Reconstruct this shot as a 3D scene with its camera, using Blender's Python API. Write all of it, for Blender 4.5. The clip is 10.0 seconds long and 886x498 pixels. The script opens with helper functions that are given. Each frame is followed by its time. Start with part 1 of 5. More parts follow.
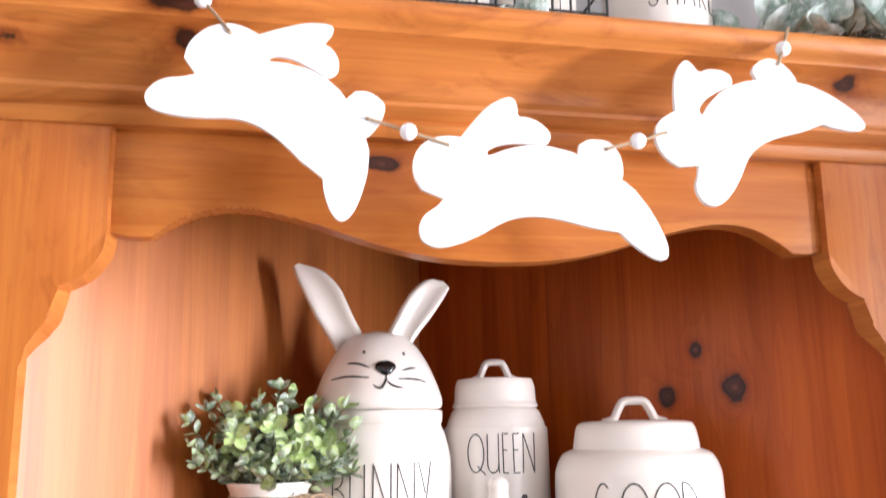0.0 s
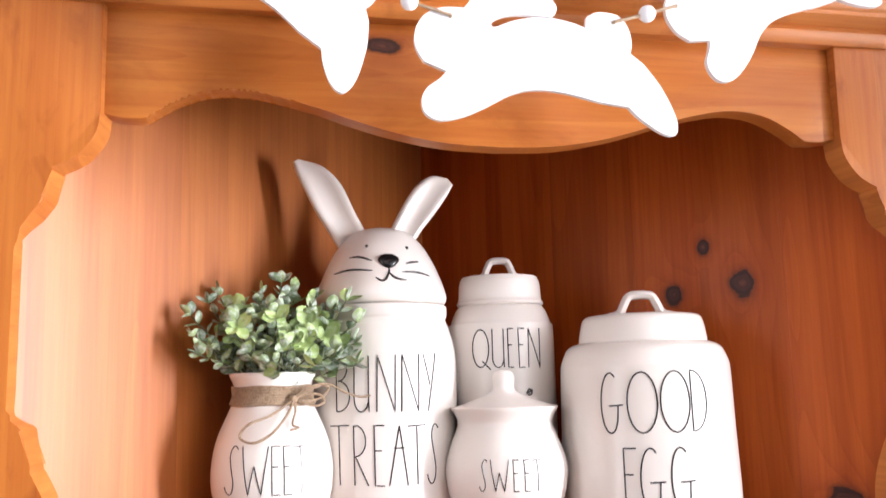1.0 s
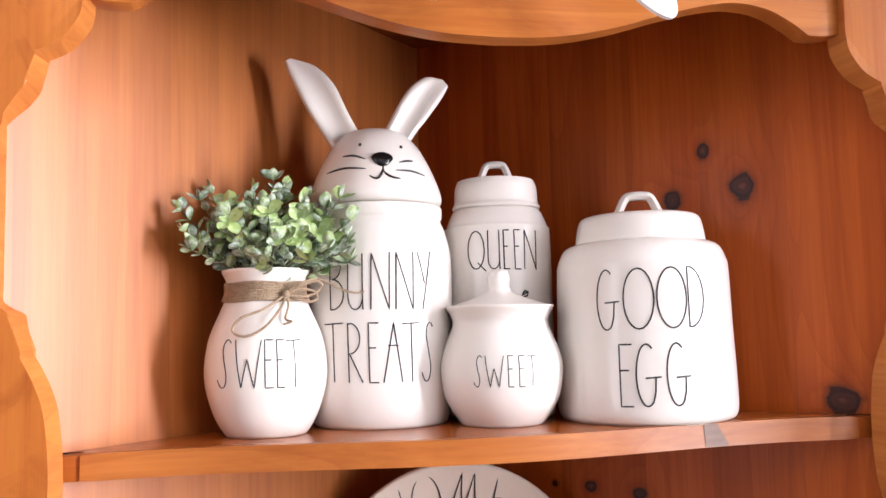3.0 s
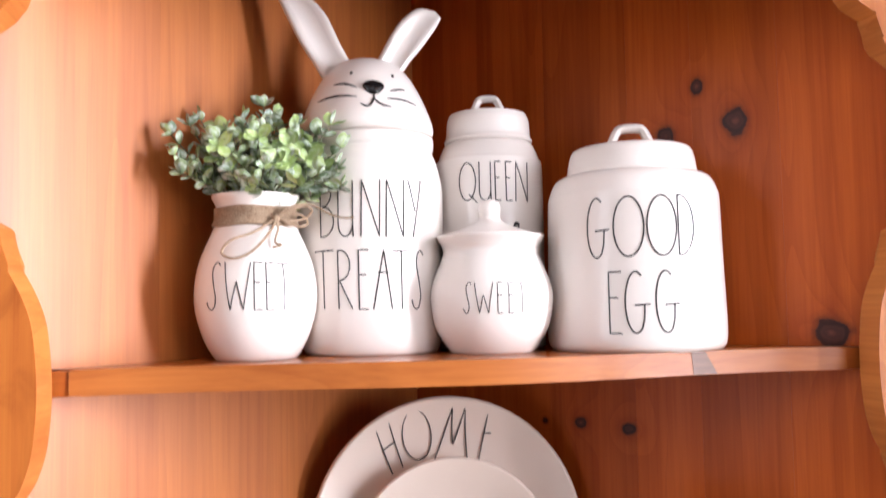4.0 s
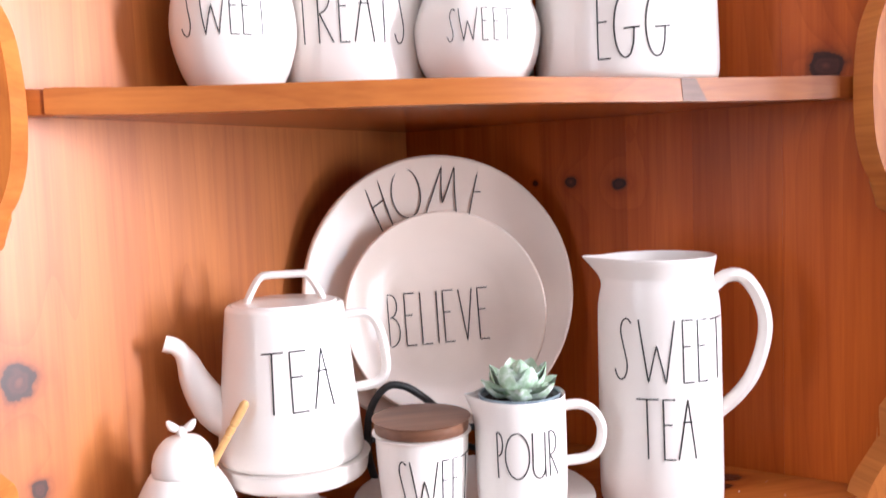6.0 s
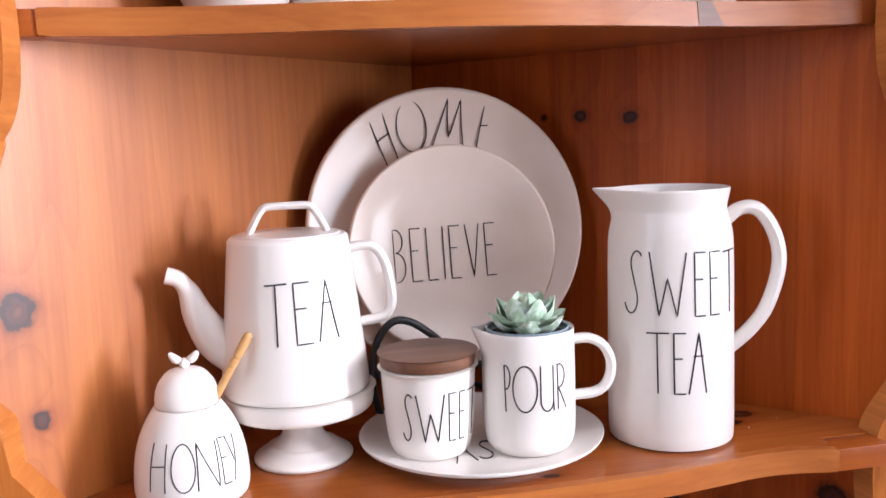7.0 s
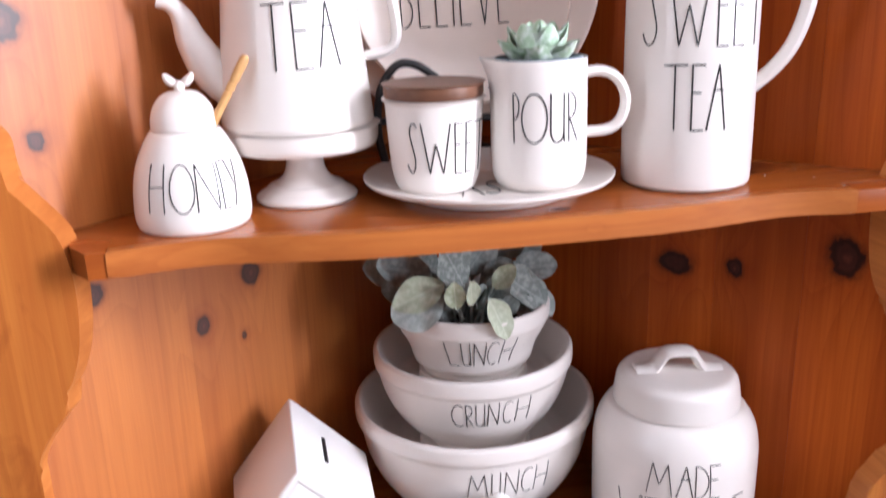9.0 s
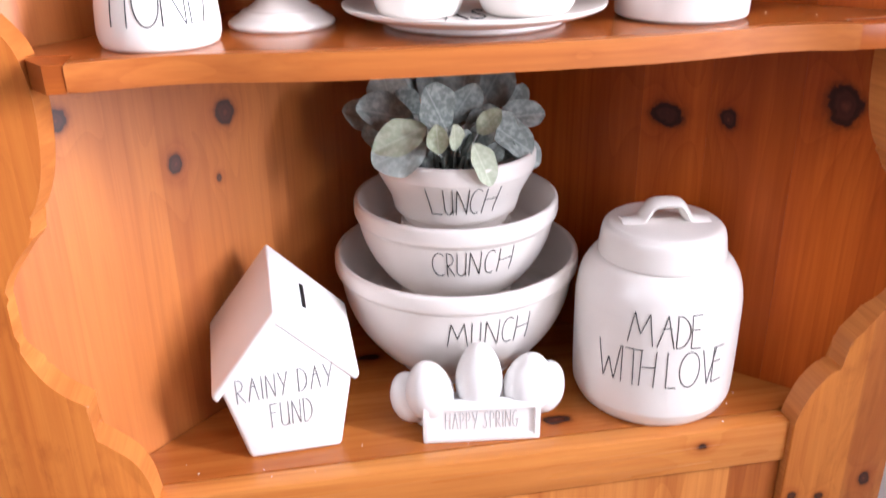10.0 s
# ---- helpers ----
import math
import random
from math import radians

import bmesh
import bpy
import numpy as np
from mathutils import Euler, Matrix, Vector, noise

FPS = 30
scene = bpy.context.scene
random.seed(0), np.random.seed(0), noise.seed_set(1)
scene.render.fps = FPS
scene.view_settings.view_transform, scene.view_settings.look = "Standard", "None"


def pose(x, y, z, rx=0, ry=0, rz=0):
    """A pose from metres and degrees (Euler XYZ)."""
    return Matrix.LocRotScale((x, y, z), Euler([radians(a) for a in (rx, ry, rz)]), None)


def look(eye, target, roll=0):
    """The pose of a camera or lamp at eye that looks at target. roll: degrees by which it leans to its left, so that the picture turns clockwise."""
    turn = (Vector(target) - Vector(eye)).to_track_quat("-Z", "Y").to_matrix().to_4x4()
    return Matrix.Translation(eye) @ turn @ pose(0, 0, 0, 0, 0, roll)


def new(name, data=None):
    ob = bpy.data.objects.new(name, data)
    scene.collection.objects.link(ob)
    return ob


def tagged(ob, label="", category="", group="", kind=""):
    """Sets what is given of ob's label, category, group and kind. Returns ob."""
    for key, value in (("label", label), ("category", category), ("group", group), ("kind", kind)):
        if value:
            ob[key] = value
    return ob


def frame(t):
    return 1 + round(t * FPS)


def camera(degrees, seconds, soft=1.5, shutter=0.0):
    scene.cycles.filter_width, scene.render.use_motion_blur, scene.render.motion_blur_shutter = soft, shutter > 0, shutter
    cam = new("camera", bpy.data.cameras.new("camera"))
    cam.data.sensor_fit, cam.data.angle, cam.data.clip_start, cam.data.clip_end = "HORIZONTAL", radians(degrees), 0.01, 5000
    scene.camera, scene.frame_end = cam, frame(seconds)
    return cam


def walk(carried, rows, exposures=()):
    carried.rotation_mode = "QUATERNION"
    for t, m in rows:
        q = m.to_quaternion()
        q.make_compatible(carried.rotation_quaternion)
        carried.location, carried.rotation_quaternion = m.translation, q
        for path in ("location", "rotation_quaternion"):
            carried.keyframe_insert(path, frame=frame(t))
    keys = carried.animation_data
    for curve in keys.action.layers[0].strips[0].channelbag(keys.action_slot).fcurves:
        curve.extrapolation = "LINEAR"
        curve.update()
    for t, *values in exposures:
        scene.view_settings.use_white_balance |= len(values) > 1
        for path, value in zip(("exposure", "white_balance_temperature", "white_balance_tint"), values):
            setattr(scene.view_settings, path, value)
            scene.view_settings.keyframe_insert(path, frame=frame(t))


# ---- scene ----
# how the filming camera's exposure and white balance drift
EXPOSURES = [(0.0, 0.83, 6110, 13), (2.0, 0.74, 6060, 13), (3.5, 0.75, 6000, 14), (4.5, 0.95, 5930, 15), (5.5, 0.99, 5860, 15), (6.0, 0.87, 5830, 15), (7.5, 0.47, 5730, 15), (8.5, 0.59, 5730, 16), (9.0, 0.63, 5730, 16), (9.5, 0.87, 5740, 16), (10.0, 1.02, 5760, 15)]
cam = camera(54.0, 10.0, soft=1.5, shutter=0.5)
PATH = [
    (0.0, (-0.1973, -0.7039, 1.7845), (0.2117, 1.2131, 2.1816), -0.96),
    (0.5, (-0.193, -0.6878, 1.7561), (0.2097, 1.2427, 2.0897), -1.14),
    (1.0, (-0.194, -0.6795, 1.7325), (0.211, 1.2576, 2.022), -1.34),
    (1.5, (-0.1909, -0.6766, 1.7111), (0.2132, 1.2657, 1.9649), -1.27),
    (2.0, (-0.184, -0.6632, 1.6942), (0.2225, 1.284, 1.9018), -1.26),
    (3.5, (-0.1853, -0.6648, 1.6731), (0.2124, 1.2878, 1.8434), -1.4),
    (4.0, (-0.1771, -0.662, 1.6429), (0.2229, 1.2934, 1.772), -1.0),
    (4.5, (-0.1755, -0.6545, 1.6049), (0.2252, 1.3043, 1.6555), -0.78),
    (5.0, (-0.1772, -0.6565, 1.5757), (0.2325, 1.301, 1.558), -0.96),
    (5.5, (-0.1652, -0.6585, 1.5473), (0.2308, 1.3004, 1.4699), -1.7),
    (6.0, (-0.1657, -0.653, 1.5233), (0.2254, 1.3021, 1.3655), -2.18),
    (7.5, (-0.1634, -0.6319, 1.4941), (0.1986, 1.3086, 1.1726), -2.1),
    (8.0, (-0.1589, -0.6287, 1.4758), (0.1818, 1.2996, 1.0691), -2.09),
    (8.5, (-0.1598, -0.6301, 1.4431), (0.1592, 1.2827, 0.9539), -2.29),
    (9.0, (-0.1596, -0.6316, 1.4082), (0.1542, 1.2501, 0.8074), -2.02),
    (9.5, (-0.1533, -0.6262, 1.3728), (0.1525, 1.2147, 0.6534), -1.07),
    (10.0, (-0.1508, -0.6267, 1.3488), (0.1621, 1.1754, 0.5397), -0.92),
]
walk(cam, [(t, look(eye, target, roll)) for t, eye, target, roll in PATH], exposures=EXPOSURES)

# ---- world and lights ----
world = bpy.data.worlds.new("sky")
scene.world = world
world.use_nodes = True
wn = world.node_tree
sky = wn.nodes.new("ShaderNodeTexSky")
sky.sky_type, sky.sun_disc = "NISHITA", False
sky.sun_elevation, sky.sun_rotation = radians(35), radians(120)
wn.nodes["Background"].inputs["Strength"].default_value = 0.12
wn.links.new(sky.outputs["Color"], wn.nodes["Background"].inputs["Color"])


def window_lamp(name, m, size_x, size_y, watts, colour):
    data = bpy.data.lights.new(name, "AREA")
    data.shape, data.size, data.size_y, data.energy, data.color = "RECTANGLE", size_x, size_y, watts, colour
    ob = new(name, data)
    ob.matrix_world = m
    return ob


# ---- materials ----
def principled(name, colour, rough=0.5, metal=0.0, coat=0.0):
    mat = bpy.data.materials.new(name)
    mat.use_nodes = True
    b = mat.node_tree.nodes["Principled BSDF"]
    b.inputs["Base Color"].default_value = (*colour, 1)
    b.inputs["Roughness"].default_value = rough
    b.inputs["Metallic"].default_value = metal
    b.inputs["Coat Weight"].default_value = coat
    b.inputs["Coat Roughness"].default_value = 0.12
    return mat


def node(mat, kind, **inputs):
    n = mat.node_tree.nodes.new(kind)
    for key, value in inputs.items():
        n.inputs[key].default_value = value
    return n


def link(mat, a, b):
    mat.node_tree.links.new(a, b)


def math_node(mat, op, a, b=None):
    n = mat.node_tree.nodes.new("ShaderNodeMath")
    n.operation = op
    for slot, value in ((0, a), (1, b)):
        if value is None:
            continue
        if isinstance(value, (int, float)):
            n.inputs[slot].default_value = value
        else:
            link(mat, value, n.inputs[slot])
    return n.outputs[0]


def ramp(mat, fac, stops):
    n = mat.node_tree.nodes.new("ShaderNodeValToRGB")
    e = n.color_ramp.elements
    while len(e) < len(stops):
        e.new(0.5)
    for el, (at, col) in zip(e, stops):
        el.position, el.color = at, (*col, 1)
    link(mat, fac, n.inputs["Fac"])
    return n.outputs["Color"]


def mixed(mat, fac, a, b, blend="MIX"):
    n = mat.node_tree.nodes.new("ShaderNodeMix")
    n.data_type, n.blend_type = "RGBA", blend
    for value, slot in ((fac, 0), (a, 6), (b, 7)):
        if isinstance(value, (int, float)):
            n.inputs[slot].default_value = value
        elif isinstance(value, tuple):
            n.inputs[slot].default_value = (*value, 1)
        else:
            link(mat, value, n.inputs[slot])
    return n.outputs[2]


def bump(mat, height, strength, distance):
    n = mat.node_tree.nodes.new("ShaderNodeBump")
    n.inputs["Strength"].default_value, n.inputs["Distance"].default_value = strength, distance
    link(mat, height, n.inputs["Height"])
    link(mat, n.outputs["Normal"], mat.node_tree.nodes["Principled BSDF"].inputs["Normal"])


def pine(name, along, knots=(), light=(0.60, 0.225, 0.050), dark=(0.36, 0.095, 0.015), seed=0.0, rough=0.33, spread=0.25, shine=0.40, figure=0.0, joints=(), lacquer=0.0):
    """Honey-stained, lacquered pine. along: the grain's axis, 0 to 2. knots: (place, half width, half height) in the object's space."""
    mat = principled(name, light, rough)
    nt = mat.node_tree
    bsdf = nt.nodes["Principled BSDF"]
    bsdf.inputs["Specular IOR Level"].default_value = shine
    bsdf.inputs["Coat Weight"].default_value, bsdf.inputs["Coat Roughness"].default_value = lacquer, 0.37
    coord = nt.nodes.new("ShaderNodeTexCoord").outputs["Object"]
    chance = nt.nodes.new("ShaderNodeObjectInfo").outputs["Random"]
    shift = math_node(mat, "MULTIPLY_ADD", chance, 7.0)
    shift.node.inputs[2].default_value = seed
    warp = node(mat, "ShaderNodeTexNoise", Scale=48.0, Detail=3.0, Roughness=0.6)
    link(mat, coord, warp.inputs["Vector"])
    # distance to the nearest knot, in units of its size
    near = None
    for place, wide, high in knots:
        off = nt.nodes.new("ShaderNodeVectorMath")
        off.operation = "SUBTRACT"
        link(mat, coord, off.inputs[0])
        off.inputs[1].default_value = place
        div = nt.nodes.new("ShaderNodeVectorMath")
        div.operation = "MULTIPLY"
        link(mat, off.outputs[0], div.inputs[0])
        size = [1.36 / wide, 1.36 / wide, 1.36 / wide]
        size[along] = 1.36 / high
        div.inputs[1].default_value = size
        length = nt.nodes.new("ShaderNodeVectorMath")
        length.operation = "LENGTH"
        link(mat, div.outputs[0], length.inputs[0])
        d = length.outputs["Value"]
        near = d if near is None else math_node(mat, "MINIMUM", near, d)
    stretch = [1.0, 1.0, 1.0]
    stretch[along] = 0.035
    mapping = nt.nodes.new("ShaderNodeMapping")
    mapping.inputs["Scale"].default_value = stretch
    link(mat, coord, mapping.inputs["Vector"])
    vec = mapping.outputs[0]
    fine = node(mat, "ShaderNodeTexNoise", Scale=260.0, Detail=4.0, Roughness=0.5)
    fine.noise_dimensions = "4D"
    broad = node(mat, "ShaderNodeTexNoise", Scale=34.0, Detail=3.0, Roughness=0.5, Distortion=0.6)
    broad.noise_dimensions = "4D"
    rings = node(mat, "ShaderNodeTexNoise", Scale=11.0, Detail=1.0)
    rings.noise_dimensions = "4D"
    for n in (fine, broad, rings):
        link(mat, vec, n.inputs["Vector"])
        link(mat, shift, n.inputs["W"])
    phase = math_node(mat, "MULTIPLY", rings.outputs["Fac"], 15.0)
    if near is not None:
        swirl = math_node(mat, "MULTIPLY", math_node(mat, "EXPONENT", math_node(mat, "MULTIPLY", near, -0.55)), 3.0)
        phase = math_node(mat, "ADD", phase, swirl)
    late = math_node(mat, "FRACT", phase)
    late = math_node(mat, "POWER", late, 3.0)
    tone = math_node(mat, "MULTIPLY_ADD", broad.outputs["Fac"], 0.55)
    link(mat, math_node(mat, "MULTIPLY", fine.outputs["Fac"], 0.30), tone.node.inputs[2])
    tone = math_node(mat, "ADD", tone, math_node(mat, "MULTIPLY", late, 0.09))
    mid = tuple((a + b) / 2 for a, b in zip(light, dark))
    colour = ramp(mat, tone, [(0.28, light), (0.47, mid), (0.72, dark)])
    patch = node(mat, "ShaderNodeTexNoise", Scale=5.0, Detail=3.0)
    link(mat, coord, patch.inputs["Vector"])
    colour = mixed(mat, ramp(mat, patch.outputs["Fac"], [(0.38, (0, 0, 0)), (0.72, (0.25, 0.25, 0.25))]), colour, mixed(mat, 1.0, colour, (0.80, 0.66, 0.55), "MULTIPLY"))
    if figure:   # smoky flame figure
        loose = nt.nodes.new("ShaderNodeMapping")
        loose.inputs["Scale"].default_value = [0.35 if k == along else 1.0 for k in range(3)]
        link(mat, coord, loose.inputs["Vector"])
        flame = node(mat, "ShaderNodeTexNoise", Scale=26.0, Detail=5.0, Roughness=0.62, Distortion=1.6)
        link(mat, loose.outputs[0], flame.inputs["Vector"])
        colour = mixed(mat, ramp(mat, flame.outputs["Fac"], [(0.52, (0, 0, 0)), (0.70, (figure, figure, figure))]), colour, mixed(mat, 1.0, colour, (0.50, 0.36, 0.30), "MULTIPLY"))
    for place, tone in joints:   # boards glued edge to edge: past the joint another board begins
        sep = nt.nodes.new("ShaderNodeSeparateXYZ")
        link(mat, coord, sep.inputs[0])
        past = math_node(mat, "GREATER_THAN", sep.outputs["X"], place)
        colour = mixed(mat, past, colour, mixed(mat, 1.0, colour, tone, "MULTIPLY"))
    # pores and resin streaks along the grain
    thin = nt.nodes.new("ShaderNodeMapping")
    thin.inputs["Scale"].default_value = [0.016 if k == along else 1.0 for k in range(3)]
    link(mat, coord, thin.inputs["Vector"])
    pore = node(mat, "ShaderNodeTexNoise", Scale=620.0, Detail=2.0, Roughness=0.7)
    streak = node(mat, "ShaderNodeTexNoise", Scale=85.0, Detail=4.0, Roughness=0.65, Distortion=0.4)
    for n in (pore, streak):
        n.noise_dimensions = "4D"
        link(mat, shift, n.inputs["W"])
    link(mat, thin.outputs[0], pore.inputs["Vector"])
    link(mat, vec, streak.inputs["Vector"])
    colour = mixed(mat, ramp(mat, streak.outputs["Fac"], [(0.50, (0, 0, 0)), (0.68, (0.26, 0.26, 0.26))]), colour, mixed(mat, 1.0, colour, (0.74, 0.52, 0.38), "MULTIPLY"))
    colour = mixed(mat, ramp(mat, pore.outputs["Fac"], [(0.52, (0, 0, 0)), (0.74, (0.20, 0.20, 0.20))]), colour, mixed(mat, 1.0, colour, (0.66, 0.46, 0.34), "MULTIPLY"))
    # board to board
    board = ramp(mat, chance, [(0.0, (1 - spread, 1 - spread * 1.15, 1 - spread * 1.25)), (1.0, (1 + spread * 0.3,) * 3)])
    colour = mixed(mat, 1.0, colour, board, "MULTIPLY")
    if near is not None:
        uneven = math_node(mat, "MULTIPLY_ADD", warp.outputs["Fac"], 1.5)
        uneven.node.inputs[2].default_value = -0.75
        wobble = math_node(mat, "ADD", near, uneven)
        # stained wood that flows round the knot, then the knot: a paler heart, dark year rings and a black bark rim
        flow = node(mat, "ShaderNodeTexNoise", Scale=30.0, Detail=4.0, Roughness=0.6, Distortion=1.2)
        link(mat, coord, flow.inputs["Vector"])
        spread_out = math_node(mat, "ADD", near, math_node(mat, "MULTIPLY", flow.outputs["Fac"], 2.4))
        stain = ramp(mat, math_node(mat, "MULTIPLY", spread_out, 0.2), [(0.30, (0.62, 0.62, 0.62)), (0.52, (0.30, 0.30, 0.30)), (0.86, (0, 0, 0))])
        colour = mixed(mat, stain, colour, mixed(mat, 1.0, colour, (0.66, 0.38, 0.27), "MULTIPLY"))
        rings_out = math_node(mat, "SINE", math_node(mat, "MULTIPLY", wobble, 13.0))
        curl = ramp(mat, math_node(mat, "MULTIPLY", wobble, 0.3), [(0.36, (0.05, 0.05, 0.05)), (0.70, (0, 0, 0))])
        curl = math_node(mat, "MULTIPLY", curl, ramp(mat, rings_out, [(0.35, (0, 0, 0)), (0.95, (1, 1, 1))]))
        colour = mixed(mat, curl, colour, mixed(mat, 1.0, colour, (0.50, 0.30, 0.22), "MULTIPLY"))
        heart = ramp(mat, wobble, [(0.0, (0.120, 0.036, 0.020)), (0.30, (0.050, 0.016, 0.012)), (0.50, (0.060, 0.019, 0.013)), (0.74, (0.026, 0.010, 0.008)), (0.95, (0.034, 0.012, 0.008)), (1.0, (0.15, 0.034, 0.007))])
        mask = ramp(mat, math_node(mat, "MULTIPLY", wobble, 0.5), [(0.44, (0.96, 0.96, 0.96)), (0.56, (0.60, 0.60, 0.60)), (0.68, (0.18, 0.18, 0.18)), (0.88, (0, 0, 0))])
        colour = mixed(mat, mask, colour, heart)
    link(mat, colour, bsdf.inputs["Base Color"])
    r = math_node(mat, "MULTIPLY_ADD", broad.outputs["Fac"], 0.18)
    r.node.inputs[2].default_value = rough - 0.09
    link(mat, r, bsdf.inputs["Roughness"])
    bump(mat, fine.outputs["Fac"], 0.10, 0.0005)
    return mat


def glazed(name, colour, rough=0.30, relief=0.14, gloss=0.22):
    """Glazed stoneware: a soft body under a thin clear glaze."""
    mat = principled(name, colour, rough, coat=gloss)
    mat.node_tree.nodes["Principled BSDF"].inputs["Coat Roughness"].default_value = 0.07
    nt = mat.node_tree
    coord = nt.nodes.new("ShaderNodeTexCoord").outputs["Object"]
    soft = node(mat, "ShaderNodeTexNoise", Scale=26.0, Detail=2.0)
    speck = node(mat, "ShaderNodeTexNoise", Scale=340.0, Detail=3.0)
    link(mat, coord, soft.inputs["Vector"])
    link(mat, coord, speck.inputs["Vector"])
    tint = ramp(mat, soft.outputs["Fac"], [(0.3, tuple(c * 0.965 for c in colour)), (0.7, colour)])
    link(mat, tint, nt.nodes["Principled BSDF"].inputs["Base Color"])
    spots = math_node(mat, "MULTIPLY_ADD", speck.outputs["Fac"], 0.12)
    spots.node.inputs[2].default_value = rough - 0.06
    link(mat, spots, nt.nodes["Principled BSDF"].inputs["Roughness"])
    bump(mat, soft.outputs["Fac"], relief, 0.0012)
    return mat


def speckled(name, a, b, scale, rough=0.6, relief=0.3, distance=0.001):
    mat = principled(name, a, rough)
    nt = mat.node_tree
    coord = nt.nodes.new("ShaderNodeTexCoord").outputs["Object"]
    n = node(mat, "ShaderNodeTexNoise", Scale=scale, Detail=4.0)
    link(mat, coord, n.inputs["Vector"])
    big = node(mat, "ShaderNodeTexNoise", Scale=scale * 0.12, Detail=2.0)
    link(mat, coord, big.inputs["Vector"])
    f = math_node(mat, "MULTIPLY_ADD", n.outputs["Fac"], 0.6)
    link(mat, math_node(mat, "MULTIPLY", big.outputs["Fac"], 0.4), f.node.inputs[2])
    link(mat, ramp(mat, f, [(0.35, a), (0.65, b)]), nt.nodes["Principled BSDF"].inputs["Base Color"])
    bump(mat, n.outputs["Fac"], relief, distance)
    return mat


def leafy(name, a, b, frost, rough=0.6, bloom=0.55, rib=0.0):
    """Leaf green that differs from leaf to leaf, with a pale bloom in patches."""
    mat = principled(name, a, rough)
    nt = mat.node_tree
    coord = nt.nodes.new("ShaderNodeTexCoord").outputs["Object"]
    chance = nt.nodes.new("ShaderNodeObjectInfo").outputs["Random"]
    base = ramp(mat, chance, [(0.0, a), (1.0, b)])
    n = node(mat, "ShaderNodeTexNoise", Scale=160.0, Detail=4.0)
    link(mat, coord, n.inputs["Vector"])
    m = math_node(mat, "MULTIPLY", ramp(mat, n.outputs["Fac"], [(0.44, (0, 0, 0)), (0.64, (1, 1, 1))]), bloom)
    colour = mixed(mat, m, base, frost)
    if rib:   # pale midrib and veins
        sep = nt.nodes.new("ShaderNodeSeparateXYZ")
        link(mat, coord, sep.inputs[0])
        away = math_node(mat, "ABSOLUTE", sep.outputs["X"])
        vein = math_node(mat, "SINE", math_node(mat, "MULTIPLY", math_node(mat, "SUBTRACT", sep.outputs["Y"], away), 900.0))
        line = ramp(mat, math_node(mat, "DIVIDE", away, rib), [(0.35, (0.36, 0.36, 0.36)), (1.0, (0, 0, 0))])
        colour = mixed(mat, ramp(mat, vein, [(0.75, (0, 0, 0)), (1.0, (0.13, 0.13, 0.13))]), colour, frost)
        colour = mixed(mat, line, colour, frost)
    link(mat, colour, nt.nodes["Principled BSDF"].inputs["Base Color"])
    bump(mat, n.outputs["Fac"], 0.25, 0.0006)
    nt.nodes["Principled BSDF"].inputs["Subsurface Weight"].default_value = 0.0
    return mat


WALL_KNOTS_RIGHT = [((0.348, 0, 1.857), 0.008, 0.010), ((0.384, 0, 1.817), 0.015, 0.018), ((0.315, 0, 1.810), 0.013, 0.014),
                    ((0.462, 0, 1.612), 0.020, 0.018), ((0.212, 0, 1.516), 0.008, 0.008), ((0.266, 0, 1.513), 0.011, 0.008),
                    ((0.170, 0, 1.516), 0.004, 0.004), ((0.301, 0, 1.121), 0.020, 0.017), ((0.361, 0, 1.123), 0.011, 0.014),
                    ((0.460, 0, 1.151), 0.021, 0.025), ((0.330, 0, 1.226), 0.010, 0.007)]
WALL_KNOTS_LEFT = [((-0.495, 0, 1.388), 0.017, 0.021), ((-0.485, 0, 1.304), 0.010, 0.010), ((-0.298, 0, 1.148), 0.015, 0.014),
                   ((-0.359, 0, 1.116), 0.011, 0.011), ((-0.314, 0, 1.090), 0.004, 0.005), ((-0.461, 0, 1.178), 0.012, 0.012)]
PINE_LEFT = pine("pine_left_boards", 2, WALL_KNOTS_LEFT, seed=1.0, spread=0.10, light=(0.53, 0.178, 0.035), dark=(0.33, 0.085, 0.0125), rough=0.46, shine=0.46, lacquer=0.62)
# same pine as the left, colour reddened for light bounced off that wall
PINE_RIGHT_BOUNCE = pine("pine_right_boards_bounce_red", 2, WALL_KNOTS_RIGHT, seed=4.0, light=(0.57, 0.128, 0.014), dark=(0.30, 0.047, 0.005), spread=0.20, shine=0.12)
PINE_STILE = pine("pine_stile", 2, [((0.379, -0.009, 0.782), 0.008, 0.010), ((0.333, -0.009, 0.767), 0.007, 0.006), ((0.302, -0.009, 0.772), 0.006, 0.006)], seed=2.0, light=(0.565, 0.200, 0.039), dark=(0.34, 0.082, 0.012), shine=0.30, figure=0.45, joints=((0.356, (0.86, 0.84, 0.95)),))
END_GRAIN = pine("pine_end_grain", 1, seed=14.0, light=(0.60, 0.225, 0.052), dark=(0.32, 0.085, 0.016), rough=0.42)
PINE_VALANCE = pine("pine_valance", 0, [((-0.099, 0, 2.003), 0.009, 0.020)], seed=3.0, shine=0.22, figure=0.30)
PINE_RAIL = pine("pine_rail", 0, [((0.203, 0.0, 0.842), 0.006, 0.010)], seed=9.5, light=(0.78, 0.325, 0.080), dark=(0.46, 0.135, 0.022), rough=0.26)
PINE_DOOR = pine("pine_door", 2, seed=7.0, light=(0.74, 0.30, 0.075), shine=0.25, joints=((0.237, (0.66, 0.52, 0.46)),))
